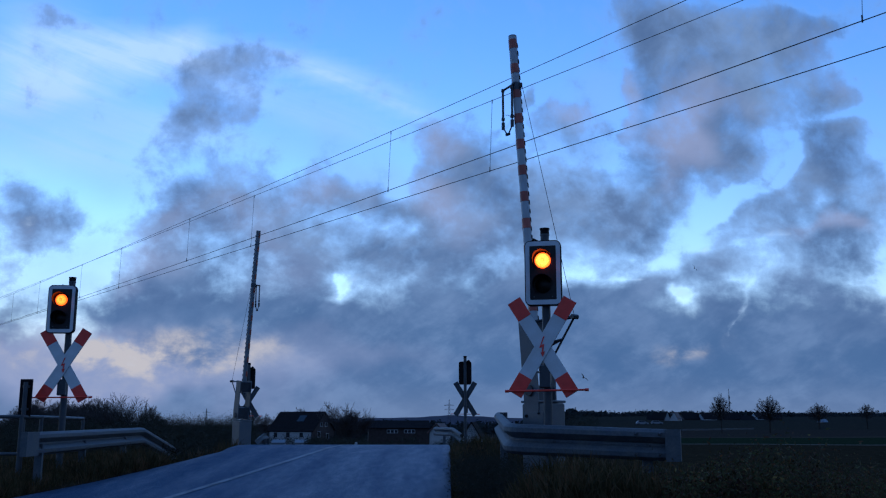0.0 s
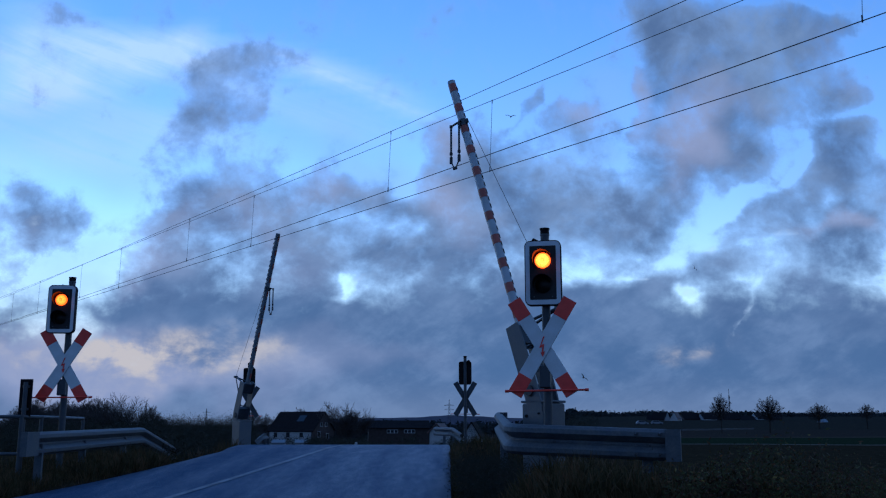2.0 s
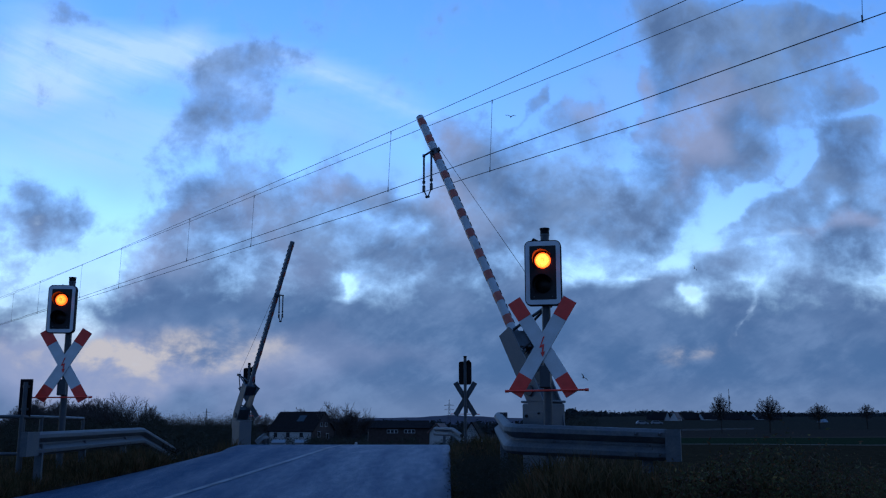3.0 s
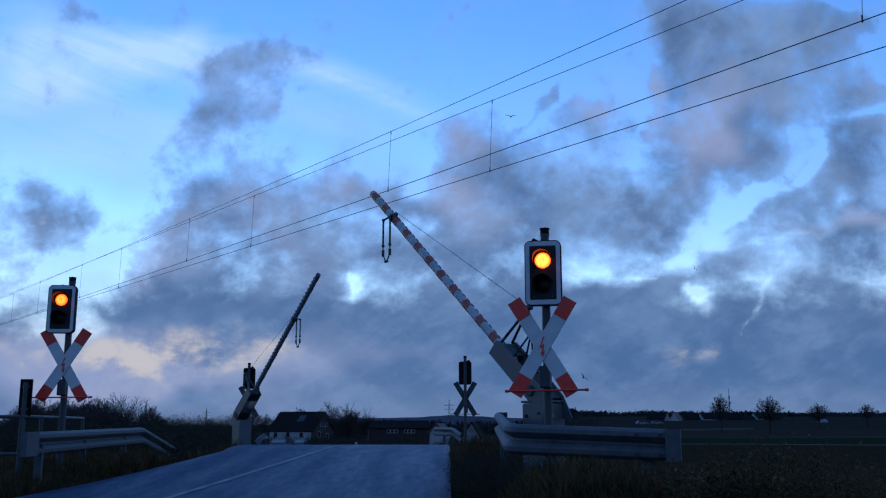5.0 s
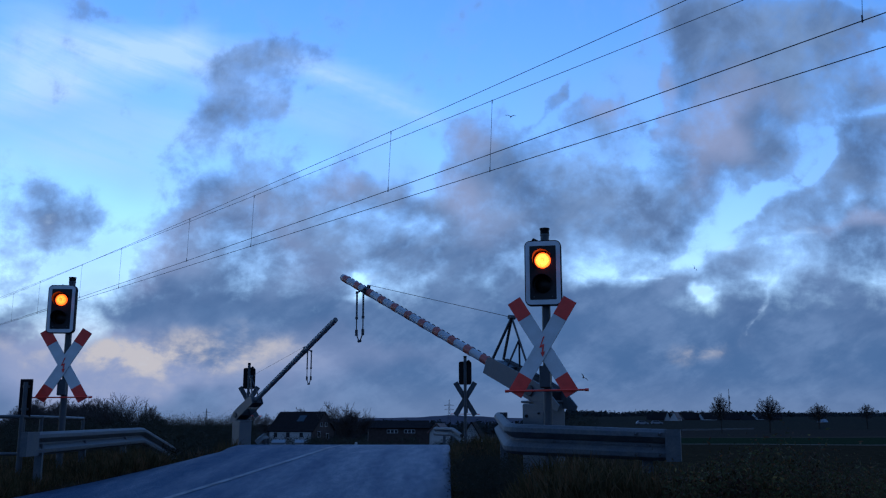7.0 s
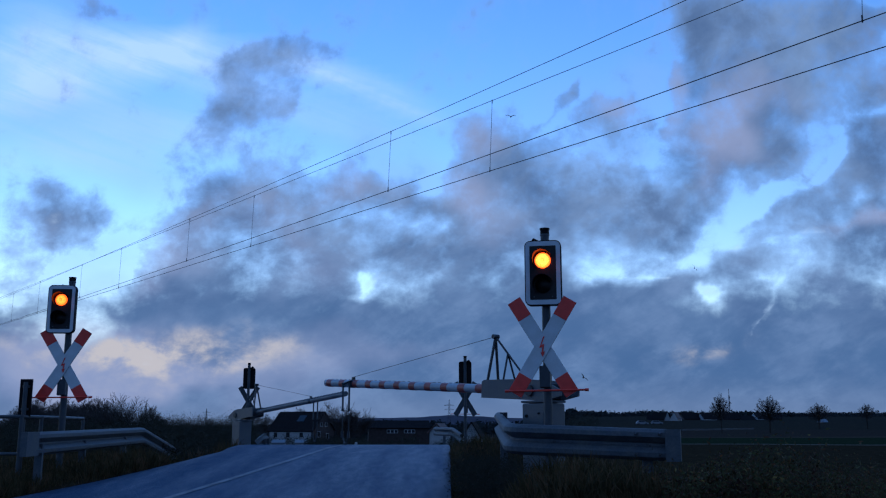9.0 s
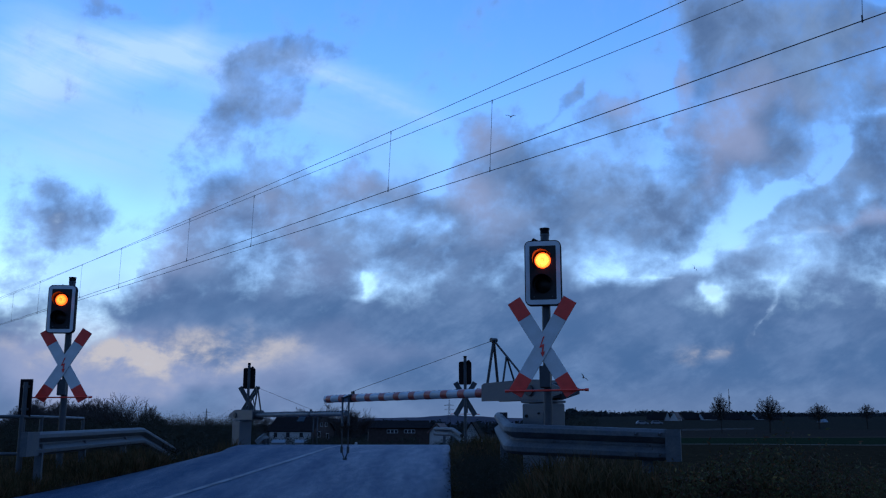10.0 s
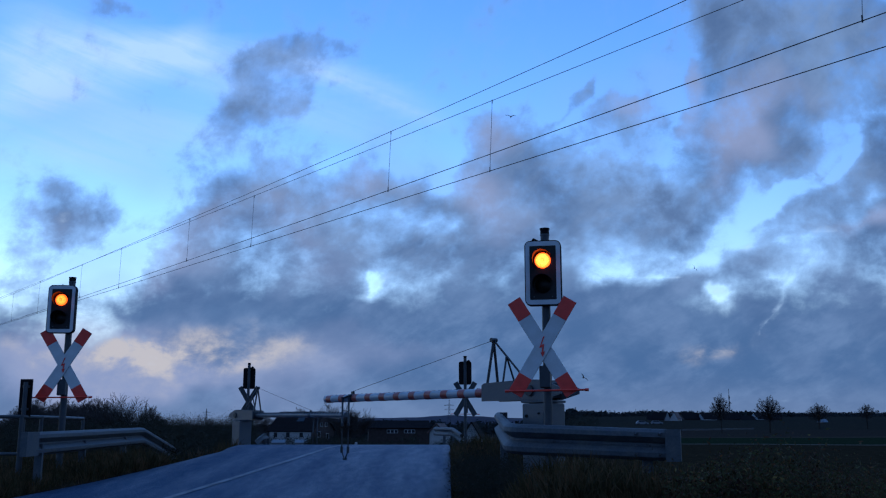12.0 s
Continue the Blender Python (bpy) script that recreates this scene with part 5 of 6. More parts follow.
def woods():
    def at(az, y, dz=0.0):
        return Vector((az * y, y, land(az * y, y) + dz))
    kinds = [dome_tree(11, 2.0, 1.6, 3.9, Matrix.Translation(at(-0.4, 99)), "bare winter tree with a dense rounded crown", 0.12, 0.012, 26, 2600),
             bare_tree(12, 7.6, 0.55, Matrix.Translation(at(-0.322, 88)), "tall bare tree with open fan of branches", 4, 0.11, 0.013, 3),
             dome_tree(13, 1.8, 2.0, 3.6, Matrix.Translation(at(-0.39, 95)), "bare bushy tree with a broad crown", 0.12, 0.012, 26, 2800)]
    rnd = random.Random(3)
    for i in range(26):
        az, y = rnd.uniform(-0.49, -0.275 - 0.08 * (i % 2)), rnd.uniform(92, 125)
        s = rnd.uniform(0.92, 1.15) * (1 - 0.4 * ease(-0.33, -0.28, az)) * (0.85 + 0.15 * ease(-0.46, -0.41, az)) * y / 95
        copy_thing(kinds[i % 2 * 2], Matrix.Translation(at(az, y)) @ pose(0, 0, 0, 0, 0, rnd.uniform(0, 360)) @ Matrix.Scale(s, 4))
    for az, y, k, s in ((-0.475, 84, 2, 1.05), (-0.465, 100, 1, 0.95), (-0.44, 80, 0, 0.85), (-0.425, 96, 1, 0.95), (-0.41, 86, 2, 1.0), (-0.395, 90, 0, 0.95),
                        (-0.375, 88, 0, 1.02), (-0.366, 96, 2, 1.15), (-0.352, 90, 0, 1.05), (-0.344, 98, 2, 1.1), (-0.335, 92, 0, 0.95), (-0.31, 90, 2, 0.9),
                        (-0.298, 96, 0, 0.8), (-0.288, 100, 2, 0.72), (-0.262, 110, 2, 0.75), (-0.245, 112, 0, 0.8), (-0.228, 115, 2, 0.8), (-0.212, 120, 0, 0.8),
                        (-0.108, 172, 1, 1.3), (-0.099, 176, 2, 1.25), (-0.089, 180, 1, 1.2), (-0.13, 240, 2, 1.5), (-0.15, 250, 0, 1.6), (-0.165, 245, 2, 1.55), (-0.2, 230, 0, 1.5), (-0.185, 236, 2, 1.4)):
        copy_thing(kinds[k], Matrix.Translation(at(az, y)) @ pose(0, 0, 0, 0, 0, rnd.uniform(0, 360)) @ Matrix.Scale(s * (0.92 if az < -0.27 else 1.1) * (0.85 + 0.15 * ease(-0.46, -0.41, az)), 4))
    oak = dome_tree(24, 2.2, 3.0, 5.0, Matrix.Translation(at(0.3416, 200)), "round-crowned bare field tree", 0.24, 0.017, 40, 1500)
    copy_thing(oak, Matrix.Translation(at(0.2907, 200)) @ pose(0, 0, 0, 0, 0, 70) @ Matrix.Diagonal((0.72, 0.72, 1.06, 1)))
    copy_thing(oak, Matrix.Translation(at(0.3929, 262)) @ pose(0, 0, 0, 0, 0, 200) @ Matrix.Diagonal((1.08, 1.08, 0.9, 1)))
    dome_tree(27, 2.4, 2.5, 4.2, Matrix.Translation(at(0.4432, 262)), "gnarled bare field tree with an open crown", 0.24, 0.02, 22, 900)


def undergrowth():
    rnd = random.Random(8)
    spots = []
    for _ in range(900):
        az, y = rnd.uniform(-0.53, -0.2), rnd.uniform(45, 85)
        spots.append((az * y, y, rnd.uniform(land(az * y, y), 0.2 + 0.005 * y + 0.35 * noise.noise(Vector((az * 50, y * 0.1, 2))))))
    for _ in range(420):
        az, y = rnd.uniform(-0.31, -0.2), rnd.uniform(50, 85)
        spots.append((az * y, y, rnd.uniform(land(az * y, y), 0.3 + 0.0065 * y + 0.4 * noise.noise(Vector((az * 50, y * 0.1, 2))))))
    hedge("hedge", spots, 0.7, 230, 0.065, "dark leafless thicket and hedges beside the railway", 1, 0.14)
    spots = []
    for _ in range(900):
        az = rnd.uniform(-0.5, -0.23)
        y = 10.35 / (0.624 + 0.781 * az) - rnd.uniform(2.2, 6.5)
        if y < 17 or az * y > lerp_table(LEFT_X, y) - 0.7:
            continue
        spots.append((az * y, y, land(az * y, y) + rnd.uniform(0.0, 0.75)))
    hedge("shrubs", spots, 0.32, 44, 0.05, "low dark shrubs along the railway bank", 2)
    spots = []
    for _ in range(700):
        az, y = rnd.uniform(-0.145, 0.16), rnd.uniform(100, 165)
        spots.append((az * y, y, land(az * y, y) + rnd.uniform(0.0, 2.6 + 1.2 * noise.noise(Vector((az * 40, 0, 0))))))
    for _ in range(220):
        az, y = rnd.uniform(-0.205, -0.1), rnd.uniform(176, 192)
        low = land(az * y, y)
        spots.append((az * y, y, low + rnd.uniform(0.0, -1.75 + 0.3 * noise.noise(Vector((az * 60, 0, 4))) - low)))
    hedge("garden_hedge", spots, 0.9, 60, 0.17, "dark garden hedges below the crossing", 4)
    spots = []
    for _ in range(120):
        az, y = rnd.uniform(0.005, 0.075), rnd.uniform(26, 40)
        spots.append((az * y, y, land(az * y, y) + rnd.uniform(0.0, 0.7)))
    for _ in range(260):
        y = rnd.uniform(10.4, 14.2)
        x = rnd.uniform(0.22, 1.05)
        spots.append((x, y, -0.2 + rnd.uniform(-0.25, 0.12)))
    hedge("verge_weeds", spots, 0.2, 150, 0.016, "dark weeds on the road verge", 6)
    # the far woods along the horizon
    vs, fs = [], []
    for _ in range(2600):
        az = rnd.uniform(0.1, 0.52)
        y = rnd.uniform(820, 1000)
        top = 2.4 + 2.2 * noise.noise(Vector((az * 30, 0, 5))) + 1.2 * noise.noise(Vector((az * 110, 0, 5)))
        top *= 0.35 + 0.65 * (1 - ease(0.3, 0.36, az) * 0.75)
        clump(rnd, vs, fs, (az * y, y, land(az * y, y) + rnd.uniform(0, top)), 2.6, 12, 1.3)
    for _ in range(1500):
        az = rnd.uniform(-0.16, 0.14)
        y = rnd.uniform(420, 560)
        top = 6.5 + 2.5 * noise.noise(Vector((az * 60, 0, 7)))
        clump(rnd, vs, fs, (az * y, y, land(az * y, y) + rnd.uniform(0, top)), 1.8, 12, 1.0)
    tagged(part("far_woods", (vs, fs), FARWOOD), "dark line of woods along the horizon", "woods", kind="stuff")
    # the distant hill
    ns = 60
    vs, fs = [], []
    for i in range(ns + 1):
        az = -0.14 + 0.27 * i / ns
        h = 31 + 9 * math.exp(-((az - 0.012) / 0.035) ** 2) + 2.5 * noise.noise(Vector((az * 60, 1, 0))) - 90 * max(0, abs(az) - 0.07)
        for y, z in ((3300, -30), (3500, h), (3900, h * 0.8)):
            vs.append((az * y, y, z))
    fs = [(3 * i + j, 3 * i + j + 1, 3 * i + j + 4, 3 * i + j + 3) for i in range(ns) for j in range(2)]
    tagged(part("far_hill", (vs, fs), HILL, smooth=True), "low wooded hill with blue haze painted in", "backdrop", kind="structure")


def house(m, size, wall_h, roof_h, wall, roof, label, windows=(), gable_windows=(), skylight=None, over=0.35):
    """A pitched-roof house, ridge along X, its long front towards -Y."""
    w, d = size
    t = thing("house", m, label, "house", "houses")
    bm = plate(bmesh.new(), [(-d / 2, 0), (d / 2, 0), (d / 2, wall_h), (0, wall_h + roof_h - 0.1), (-d / 2, wall_h)], -w / 2, w / 2)
    bmesh.ops.rotate(bm, cent=(0, 0, 0), matrix=Matrix.Rotation(radians(90), 3, "Z"), verts=bm.verts)
    walls = part("wall", bm, wall, t)
    slope = math.atan2(roof_h, d / 2)
    run = math.hypot(roof_h, d / 2) + over
    for s in (-1, 1):
        c = (0, s * (d / 4 + over / 2 * math.cos(slope)), wall_h + roof_h / 2 - over / 2 * math.sin(slope) + 0.08)
        part("roof", boxed(c, (w + 2 * over, run, 0.18), 0.02, Matrix.Rotation(-s * slope, 3, "X")), roof, t)
    for x, z, ww, hh in windows:
        win = part("window", ring(bmesh.new(), rounded(ww, hh, 0.02, x, z, 1), rounded(ww - 0.16, hh - 0.16, 0.01, x, z, 1), -d / 2 - 0.09, -d / 2 + 0.05), RENDERED, t)
        part("pane", plate(bmesh.new(), rounded(ww - 0.15, hh - 0.15, 0.01, x, z, 1), -d / 2 - 0.07, -d / 2 - 0.06), PANE, win)
    for y, z, ww, hh in gable_windows:
        for_turn = Matrix.Rotation(radians(90), 4, "Z")
        win = part("window", ring(bmesh.new(), rounded(ww, hh, 0.02, y, z, 1), rounded(ww - 0.16, hh - 0.16, 0.01, y, z, 1), -w / 2 - 0.04, -w / 2 + 0.05), RENDERED, t, at=for_turn)
        part("pane", plate(bmesh.new(), rounded(ww - 0.15, hh - 0.15, 0.01, y, z, 1), -w / 2 - 0.012, -w / 2 - 0.004), PANE, win)
    if skylight:
        x, u, ww, hh = skylight
        rot = Matrix.Rotation(slope, 3, "X")
        c = Vector((x, -d / 2 * (1 - u), wall_h + roof_h * u + 0.22))
        part("skylight", boxed(c, (ww, hh, 0.08), 0.01, rot), PANE, t, "pale roof window")
    return t


def car(m, label):
    t = thing("car", m, label, "car", "parked cars")
    prof = [(-2.1, 0.3), (2.1, 0.3), (2.15, 0.75), (1.2, 0.95), (0.6, 1.45), (-1.3, 1.5), (-2.0, 1.0), (-2.15, 0.7)]
    body = part("body", plate(bmesh.new(), prof, -0.85, 0.85), CARPAINT, t)
    part("side_window", plate(bmesh.new(), [(-1.5, 1.0), (0.95, 0.98), (0.5, 1.38), (-1.2, 1.42)], -0.862, -0.852), PANE, body)
    for x in (-1.3, 1.3):
        for y in (-0.8, 0.8):
            wheel = part("wheel", rods([((x, y - 0.1, 0.32), (x, y + 0.1, 0.32))], 0.32, 16), TYRE, t)
            part("rim", rods([((x, y - 0.11, 0.32), (x, y + 0.11, 0.32))], 0.19, 12), GALV, wheel)
    return t


def lattice(m, h, w, label):
    t = thing("pylon", m, label, "pylon", "pylons")
    pairs = []
    n = 9
    for i in range(n):
        z0, z1 = h * i / n, h * (i + 1) / n
        r0, r1 = w * (1 - 0.93 * i / n), w * (1 - 0.93 * (i + 1) / n)
        for a, b in ((-1, -1), (1, -1), (1, 1), (-1, 1)):
            pairs.append(((a * r0, b * r0, z0), (a * r1, b * r1, z1)))
        for s in (-1, 1):
            pairs.append(((-r0, s * r0, z0), (r1, s * r1, z1)))
            pairs.append(((r0, s * r0, z0), (-r1, s * r1, z1)))
    part("lattice", rods(pairs, w * 0.055, 4), DARKSTEEL, t)
    for z in (0.62, 0.78):
        part("cross_arm", rods([((-w * 2.6, 0, h * z), (w * 2.6, 0, h * z)), ((-w * 2.6, 0, h * z), (0, 0, h * (z + 0.05))), ((w * 2.6, 0, h * z), (0, 0, h * (z + 0.05)))], w * 0.06, 4), DARKSTEEL, t)
    return t


def mast(m, h, label):
    """A slim stayless mast with aerial drums near its top."""
    t = thing("radio_mast", m, label, "mast")
    pairs = []
    for i in range(14):
        z0, z1 = h * 0.8 * i / 14, h * 0.8 * (i + 1) / 14
        for a in range(3):
            p, q = [Vector((0.55 * math.cos(2.094 * k), 0.55 * math.sin(2.094 * k), 0)) for k in (a, a + 1)]
            pairs += [(p + Vector((0, 0, z0)), p + Vector((0, 0, z1))), (p + Vector((0, 0, z0)), q + Vector((0, 0, z1)))]
    part("lattice", rods(pairs, 0.11, 4), DARKSTEEL, t)
    part("aerial", rods([((0, 0, h * 0.8), (0, 0, h))], 0.22, 6, ), DARKSTEEL, t)
    for z in (0.56, 0.72):
        part("drum", rods([((0, -0.9, h * z), (0, -0.3, h * z))], 0.75, 12), CONCRETE, t)
    return t


def distance():
    def at(az, y, dz=0.0, turn=0.0):
        return Matrix.Translation((az * y, y, land(az * y, y) + dz)) @ pose(0, 0, 0, 0, 0, turn)
    home = house(at(-0.147, 200, 0.0, -24), (10.4, 8.6), 4.7, 3.8, BRICK, ROOF, "brick house, dark tiled roof, white ground floor", [(-3.6, 3.9, 1.0, 1.1), (-0.6, 3.9, 1.0, 1.1), (2.6, 3.9, 1.0, 1.1), (-3.6, 1.6, 1.0, 1.2), (3.0, 1.6, 1.0, 1.2)], [(-1.8, 4.0, 1.1, 1.2), (1.6, 3.6, 1.1, 1.2), (-0.9, 6.0, 0.9, 0.9), (0.9, 6.0, 0.9, 0.9)], (1.0, 0.6, 1.7, 1.9))
    part("white_front", boxed((-0.1, -4.32, 2.4), (10.0, 0.06, 4.4), 0.01), RENDERED, home, "white plastered front wall")
    house(at(-0.212, 196, 0, 8), (6, 5), 2.6, 1.5, BRICK, ROOF, "low dark outbuilding beside the white house", [(-1.2, 1.5, 0.9, 1.0)])
    row = [(x, 4.1, 0.8, 0.75) for x in (-2.2, -1.4, -0.6, 1.5, 2.3, 3.1)]
    house(at(-0.047, 210, 0.4, 6), (13, 7), 4.8, 1.5, BRICK, ROOF, "long dark bungalow with a row of pale windows", row)
    house(at(-0.003, 150, 0.3, 75), (4, 2.3), 3.7, 1.2, RENDERED, ROOF_RED, "small pale gabled house below the road", [], [(0, 1.4, 0.9, 1.0)])
    house(at(0.032, 160, 0.9, 80), (5, 3.0), 2.4, 2.4, RENDERED, ROOF, "narrow white gabled house behind the verge", [], [(0, 1.5, 0.8, 1.0)])
    house(at(0.2435, 520, -1.0, 58), (6, 4.6), 2.0, 3.6, RENDERED, ROOF_RED, "white gabled house across the fields", [(0, 1.4, 1, 1)], [(0.0, 1.9, 0.9, 1.1)])
    house(at(0.2345, 525, -1.2, 80), (5, 3.4), 1.6, 4.2, RENDERED, ROOF, "narrow white house with a steep gable", [], [(0.0, 1.6, 0.8, 1.0)])
    house(at(0.257, 560, -2, 15), (10, 8), 2.6, 3.6, BRICK, ROOF, "dark roofed house across the fields", [(-2, 1.3, 1, 1), (2, 1.3, 1, 1)])
    house(at(0.3165, 560, -2.5, 10), (9, 7), 2.6, 2.2, RENDERED, ROOF, "low pale farm building across the fields", [(-3, 1.2, 1.2, 1), (0, 1.2, 1.2, 1), (3, 1.2, 1.2, 1)])
    house(at(0.222, 560, -2.5, -8), (9, 7), 2.4, 3.0, BRICK, ROOF, "dark house among the far trees", [(-2, 1.3, 1, 1), (2, 1.3, 1, 1)])
    house(at(0.3965, 430, -0.3, 20), (3.2, 2.6), 0.6, 1.2, CARPAINT, CARPAINT, "small white shed out in the fields", [], [(0, 0.5, 0.6, 0.5)])
    for az, y in ((0.228, 540), (0.2755, 560), (0.287, 575), (0.3005, 560), (0.331, 580), (0.345, 560)):
        house(at(az, y, -2.0, az * 900 % 50 - 25), (9, 7.5), 2.6, 3.6, RENDERED if az in (0.2755, 0.331) else BRICK, ROOF, "dark roofed village house across the fields", [(-2.5, 1.4, 1.1, 1.0), (1.5, 1.4, 1.1, 1.0)], [(0, 3.4, 0.8, 0.9)])
    wall = thing("low_wall", Matrix.Identity(4), "low pale wall along a field road", "wall")
    run = [Vector((u * y, y, land(u * y, y))) for u, y in ((0.249, 226), (0.264, 232), (0.279, 238), (0.294, 244), (0.309, 250), (0.324, 256))]
    for a, b in zip(run, run[1:]):
        along = (b - a).normalized()
        part("wall_length", boxed((a + b) / 2 + Vector((0, 0, 0.1)), ((b - a).length, 0.3, 0.5), 0.03, along.to_track_quat("X", "Z").to_matrix()), CONCRETE, wall)
    fence = thing("fence", at(0.0425, 60, 0.0), "short pale post fence behind the far verge", "fence")
    for i in range(6):
        part("fence_post", boxed((0.14 * i, 0.0, 0.8), (0.06, 0.06, 2.6), 0.006), CONCRETE, fence)
    part("fence_rail", boxed((0.35, 0.03, 1.9), (0.9, 0.03, 0.06), 0.004), CONCRETE, fence)
    for az, y in ((-0.0905, 44), (-0.0795, 52)):
        post = thing("marker_post", at(az, y, 0.35), "white roadside marker post", "marker post", "marker posts")
        part("post", boxed((0, 0, 0.45), (0.12, 0.1, 1.0), 0.02), RENDERED, post)
        part("black_band", boxed((0, -0.002, 0.75), (0.124, 0.104, 0.16), 0.01), BLACK, post)
    heap = thing("earth_heap", at(-0.05, 70, 0.6), "heap of brown earth behind the crossing", "earth heap")
    vs, fs = [(0, 0, 1.25)], []
    for k in range(1, 6):
        for i in range(20):
            g = 2 * math.pi * i / 20
            r = k / 5 * (1 + 0.12 * noise.noise(Vector((math.cos(g) * 2, math.sin(g) * 2, k))))
            vs.append((math.cos(g) * r * 1.7, math.sin(g) * r * 1.4, 1.25 * (1 - (k / 5) ** 1.6) + 0.06 * noise.noise(Vector((g * 3, k, 1)))))
    fs += [(0, 1 + i, 1 + (i + 1) % 20) for i in range(20)]
    fs += [(1 + k * 20 + i, 21 + k * 20 + i, 21 + k * 20 + (i + 1) % 20, 1 + k * 20 + (i + 1) % 20) for k in range(4) for i in range(20)]
    part("heap", (vs, fs), EARTH, heap, smooth=True)
    # pale blocks added in place of the white cars before the hedge
    for az, w in ((-0.171, 2.3), (-0.1478, 2.0)):
        house(at(az, 172, 0.0, 6), (w, 2.0), 2.3, 0.5, CARPAINT, CARPAINT, "small pale shed standing in for a white car", [], [], None, 0.08)
    for az, y in ((0.208, 340), (0.2235, 352)):
        car(at(az, y, 0.1, random.Random(int(az * 999)).uniform(-30, 30)), "pale car parked beyond the field")
    lattice(at(0.0065, 1500, 0), 42, 3.0, "distant lattice power pylon")
    lattice(at(-0.2475, 1500, 0), 28, 2.4, "distant lattice power pylon behind the trees")
    mast(at(0.3002, 900, -4), 29, "thin distant radio mast")


def beacon_and_railing():
    z = land(-5.99, 13.6) - 0.13
    t = thing("railing", Matrix.Translation((-5.99, 13.6, z)) @ Matrix.Scale(1.08, 4), "grey tubular pedestrian railing beside the road", "railing")
    pts = [(-1.9, 0.0), (0.0, 0.0), (0.01, 0.6), (-0.28, 2.9)]
    for x, y in pts:
        h = 0.92
        part("post", rods([((x, y, -0.2), (x, y, h))], 0.026, 10), POLE, t)
    for (x0, y0), (x1, y1) in zip(pts, pts[1:]):
        part("rail", rods([((x0, y0, 0.9), (x1, y1, 0.9))], 0.024, 10), POLE, t)
        if x0 < -1:
            part("lower_rail", rods([((x0, y0, 0.42), (x1, y1, 0.42))], 0.02, 10), POLE, t)
    b = thing("marker_board", Matrix.Translation((-6.03, 13.74, z)) @ Matrix.Scale(1.08, 4), "narrow marker board seen from its dark back", "road sign")
    part("post", rods([((0, 0, -0.2), (0, 0, 1.36))], 0.03, 10), POLE, b)
    part("board", boxed((-0.01, 0.045, 1.15), (0.17, 0.02, 0.5), 0.006), BLACK, b)
    part("board_clamp", boxed((0, 0.02, 1.3), (0.09, 0.05, 0.03), 0.004), POLE, b)
    part("board_clamp", boxed((0, 0.02, 1.0), (0.09, 0.05, 0.03), 0.004), POLE, b)


def bird(m, label):
    t = thing("bird", m, label, "bird", "birds")
    bm = bmesh.new()
    rod(bm, (-0.14, 0, 0), (0.02, 0, 0.0), 0.015, 8, 0.045)
    rod(bm, (0.02, 0, 0), (0.14, 0, 0.02), 0.045, 8, 0.02)
    part("body", bm, FEATHER, t)
    for s in (-1, 1):
        w = bmesh.new()
        a = [w.verts.new(p) for p in ((0.06, 0, 0.02), (-0.06, 0, 0.02), (-0.05, s * 0.18, 0.1), (0.04, s * 0.18, 0.1), (-0.1, s * 0.36, 0.06), (-0.06, s * 0.36, 0.062))]
        w.faces.new((a[0], a[1], a[2], a[3]))
        w.faces.new((a[3], a[2], a[4], a[5]))
        r = bmesh.ops.extrude_face_region(w, geom=list(w.faces))
        bmesh.ops.translate(w, vec=(0, 0, 0.012), verts=[v for v in r["geom"] if isinstance(v, bmesh.types.BMVert)])
        part("wing", w, FEATHER, t)
    return t


def motions():
    near = [(0, 85.44), (0.5, 85.44), (1, 80.55), (1.5, 74.79), (2, 69.70), (2.5, 65.11), (3, 59.97), (5, 41.72), (5.5, 37.48), (6, 33.03), (6.5, 28.58), (7, 23.92), (8.8, 5.30), (9, 3.15), (9.5, 0.50), (10, 0.01), (10.5, 0.01), (12, 0.01)]
    far = [(0, 83.32), (0.8, 83.32), (1.1, 81.45), (1.5, 75.84), (2, 70.70), (2.5, 66.03), (3, 61.32), (5, 42.49), (5.5, 38.16), (6, 34.32), (6.5, 30.41), (7, 26.01), (8.8, 7.74), (9, 5.10), (9.5, 0.94), (10, -0.03), (10.5, -0.40), (12, -0.40)]
    swing(NEAR_ARM, NEAR_PEND, near)
    swing(FAR_ARM, FAR_PEND, far)
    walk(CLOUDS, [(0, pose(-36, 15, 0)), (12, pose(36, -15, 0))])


# ---- building ----
build_ground()
build_road()
build_track()
CLOUDS = build_clouds()
build_wires()
SIG = "lit railway crossing signal, red-white crossed boards"
signal(pose(1.146, 10.4, -0.4, 0, 0, -11), SIG + ", behind guard rail", None, -0.016, 0.006, -0.036)
signal(pose(-5.65, 14.2, -0.36, 0, 0, 5), SIG + ", beside a railing", LENS_DIM, -0.095, 0.03)
signal(pose(0.70, 30.0, -0.4, 0, 0, 178), "railway crossing signal turned away, dark back")
signal(pose(-6.75, 33.0, -0.42, 0, 0, 182), "railway crossing signal turned away behind a barrier")
NEAR_BARRIER, NEAR_ARM, NEAR_PEND = barrier(pose(1.24, 12.26, 0.84 - PIVOT, 0, 0, ARM_YAW), "grey barrier cabinet with closing red and white arm")
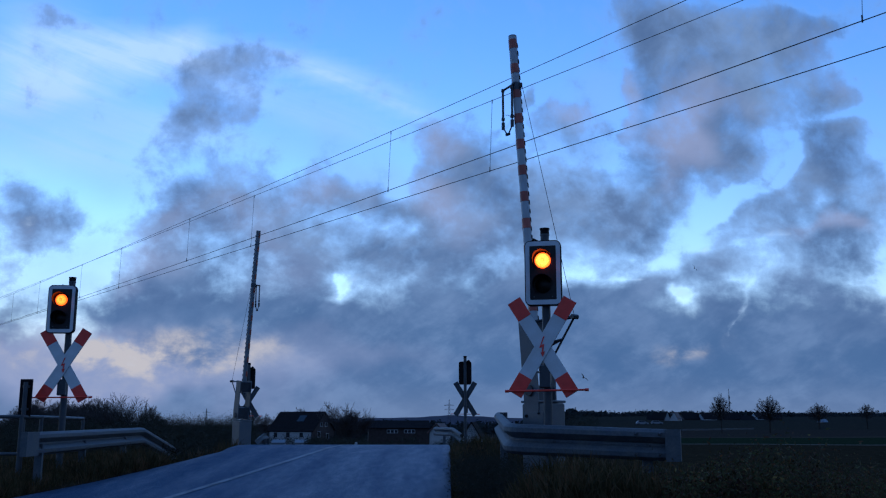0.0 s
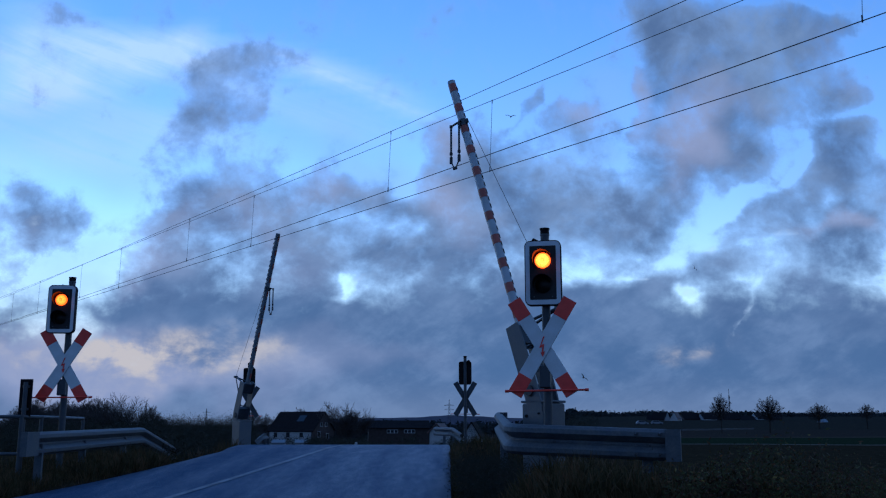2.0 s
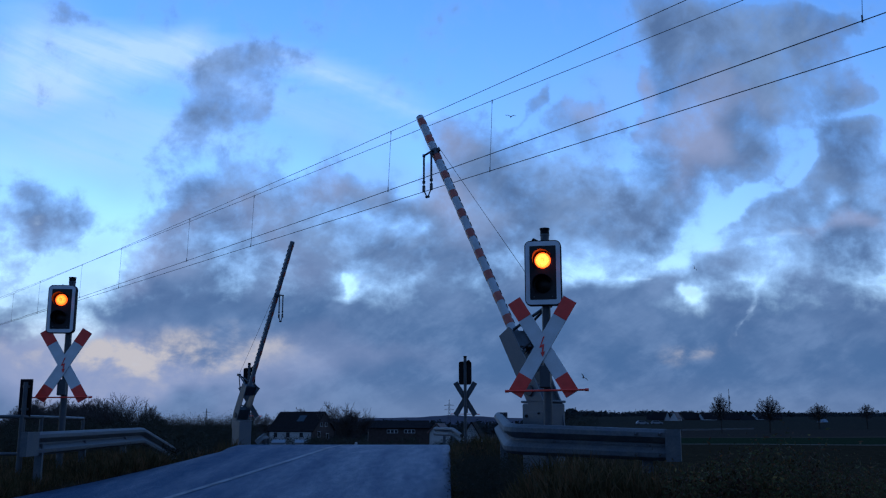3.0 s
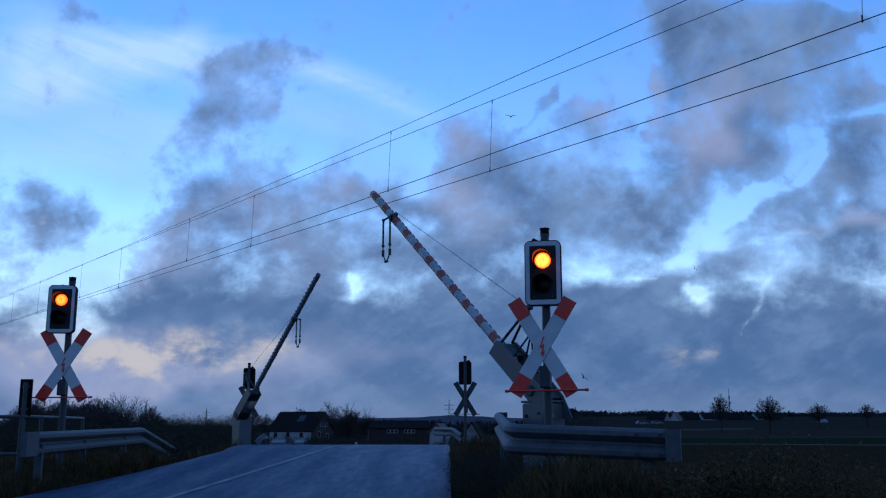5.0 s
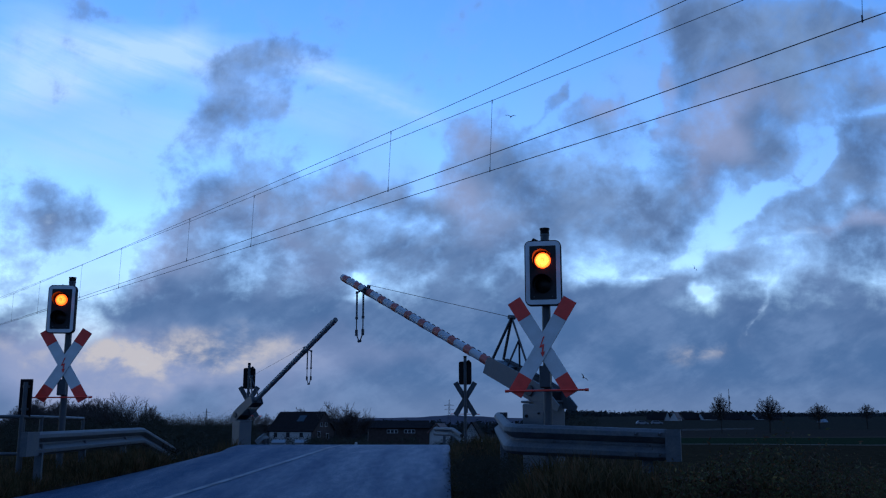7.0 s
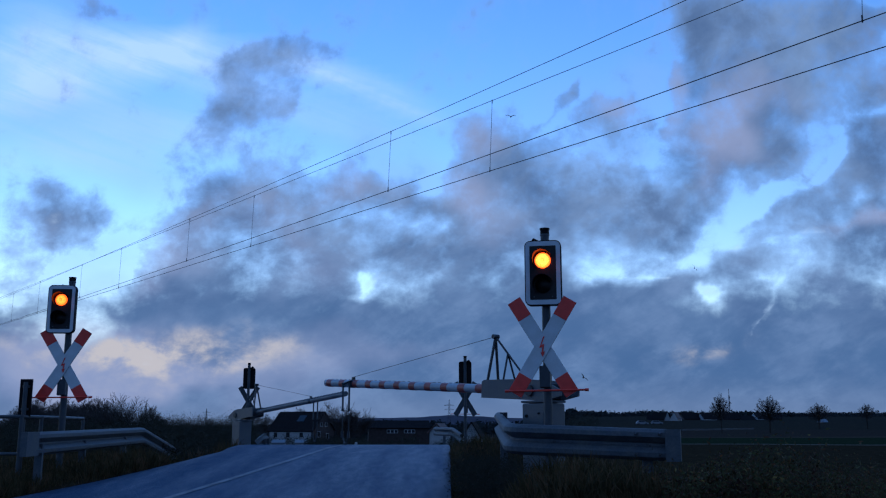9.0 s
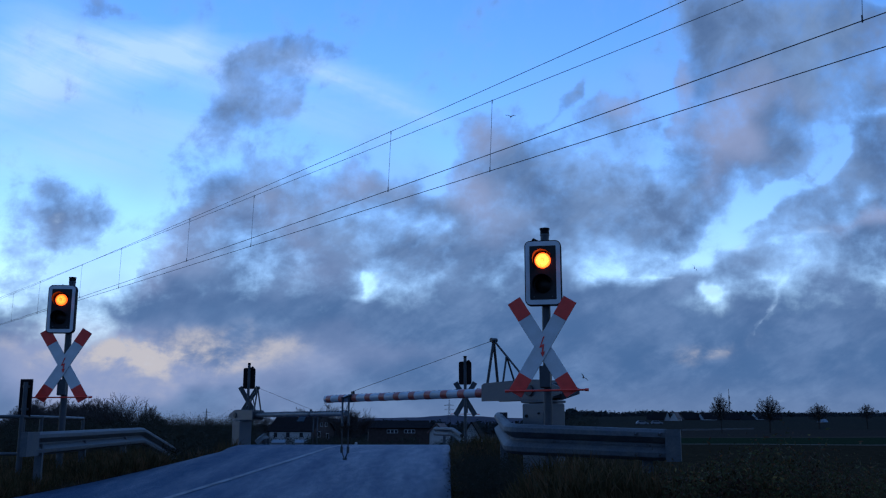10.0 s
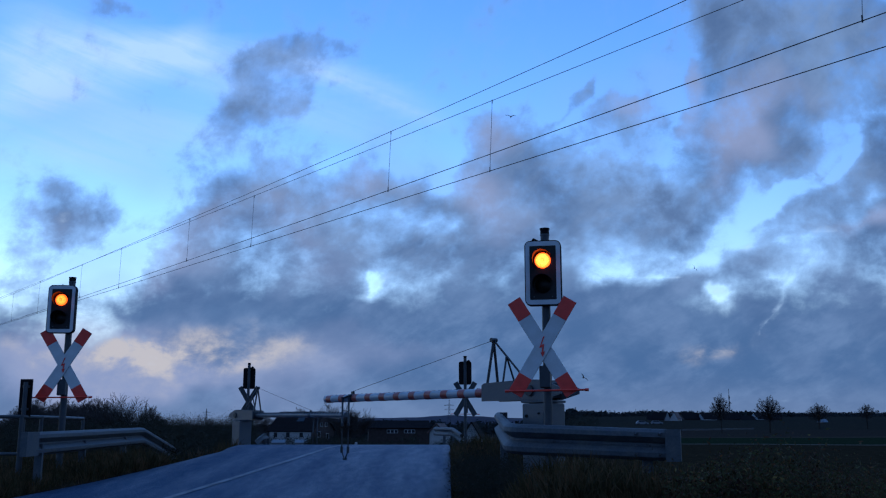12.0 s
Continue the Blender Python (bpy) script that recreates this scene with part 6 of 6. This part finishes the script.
FAR_BARRIER, FAR_ARM, FAR_PEND = barrier(pose(-5.426, 25.7, 0.685 - PIVOT, 0, 0, ARM_YAW - 180), "far barrier seen from behind with its closing arm", 3.5, -0.38, 0.1, ARM_BACK)
right_rail = guard_rail([(0.83, 14.0, 0.44), (0.71, 9.95, 0.262), (2.3, 9.41, 0.204)], 1, [(0.84, 13.2, 0.58), (1.12, 9.9, 0.26), (2.04, 9.6, 0.22)], "galvanised guard rail bending round the barrier", ((2.19, 9.445, 0.204), (2.33, 9.4, 0.204)), 0.22)
splice_bolts(right_rail, [(1.9, 9.5), (2.12, 9.43)], 0.215)
part("return_plate", boxed((0.1, 0.06, 0.0), (0.26, 0.02, 0.32), 0.006), GALV, right_rail, "flat steel return plate")
guard_rail([(-5.41, 12.4, 0.158), (-5.66, 18.0, 0.2145), (-5.77, 20.9, -0.253)], 1, [(-5.4, 12.85, 0.158), (-5.51, 14.68, 0.18), (-5.61, 16.84, 0.205)], "galvanised guard rail sinking into the verge", ((-5.405, 12.29, 0.158), (-5.43, 12.72, 0.16)), 0.12)
guard_rail([(-0.3, 37.0, 0.2), (0.35, 33.0, 0.2), (0.62, 31.0, 0.0)], 1, [(0.05, 35.0, 0.2), (0.35, 33.2, 0.2)], "far galvanised guard rail past the crossing")
guard_rail([(-5.33, 27.6, -0.12), (-5.25, 28.1, 0.03), (-5.24, 28.9, 0.05)], -1, [(-5.25, 28.2, 0.03), (-5.24, 28.75, 0.05)], "far guard rail stub behind the barrier cabinet")
beacon_and_railing()
build_plants()
woods()
undergrowth()
distance()
bird(Matrix.Translation((4.515, 60, 20.65)) @ pose(0, 0, 0, 8, 0, 78), "small dark bird gliding high in the sky")
bird(Matrix.Translation((16.236, 60, 10.43)) @ pose(0, 0, 0, 60, 0, 60) @ Matrix.Scale(0.7, 4), "small dark bird banking in the sky")
bird(Matrix.Translation((5.927, 40, 2.4)) @ pose(0, 0, 0, 40, 0, 120) @ Matrix.Scale(0.6, 4), "small dark bird low over the fields")
motions()
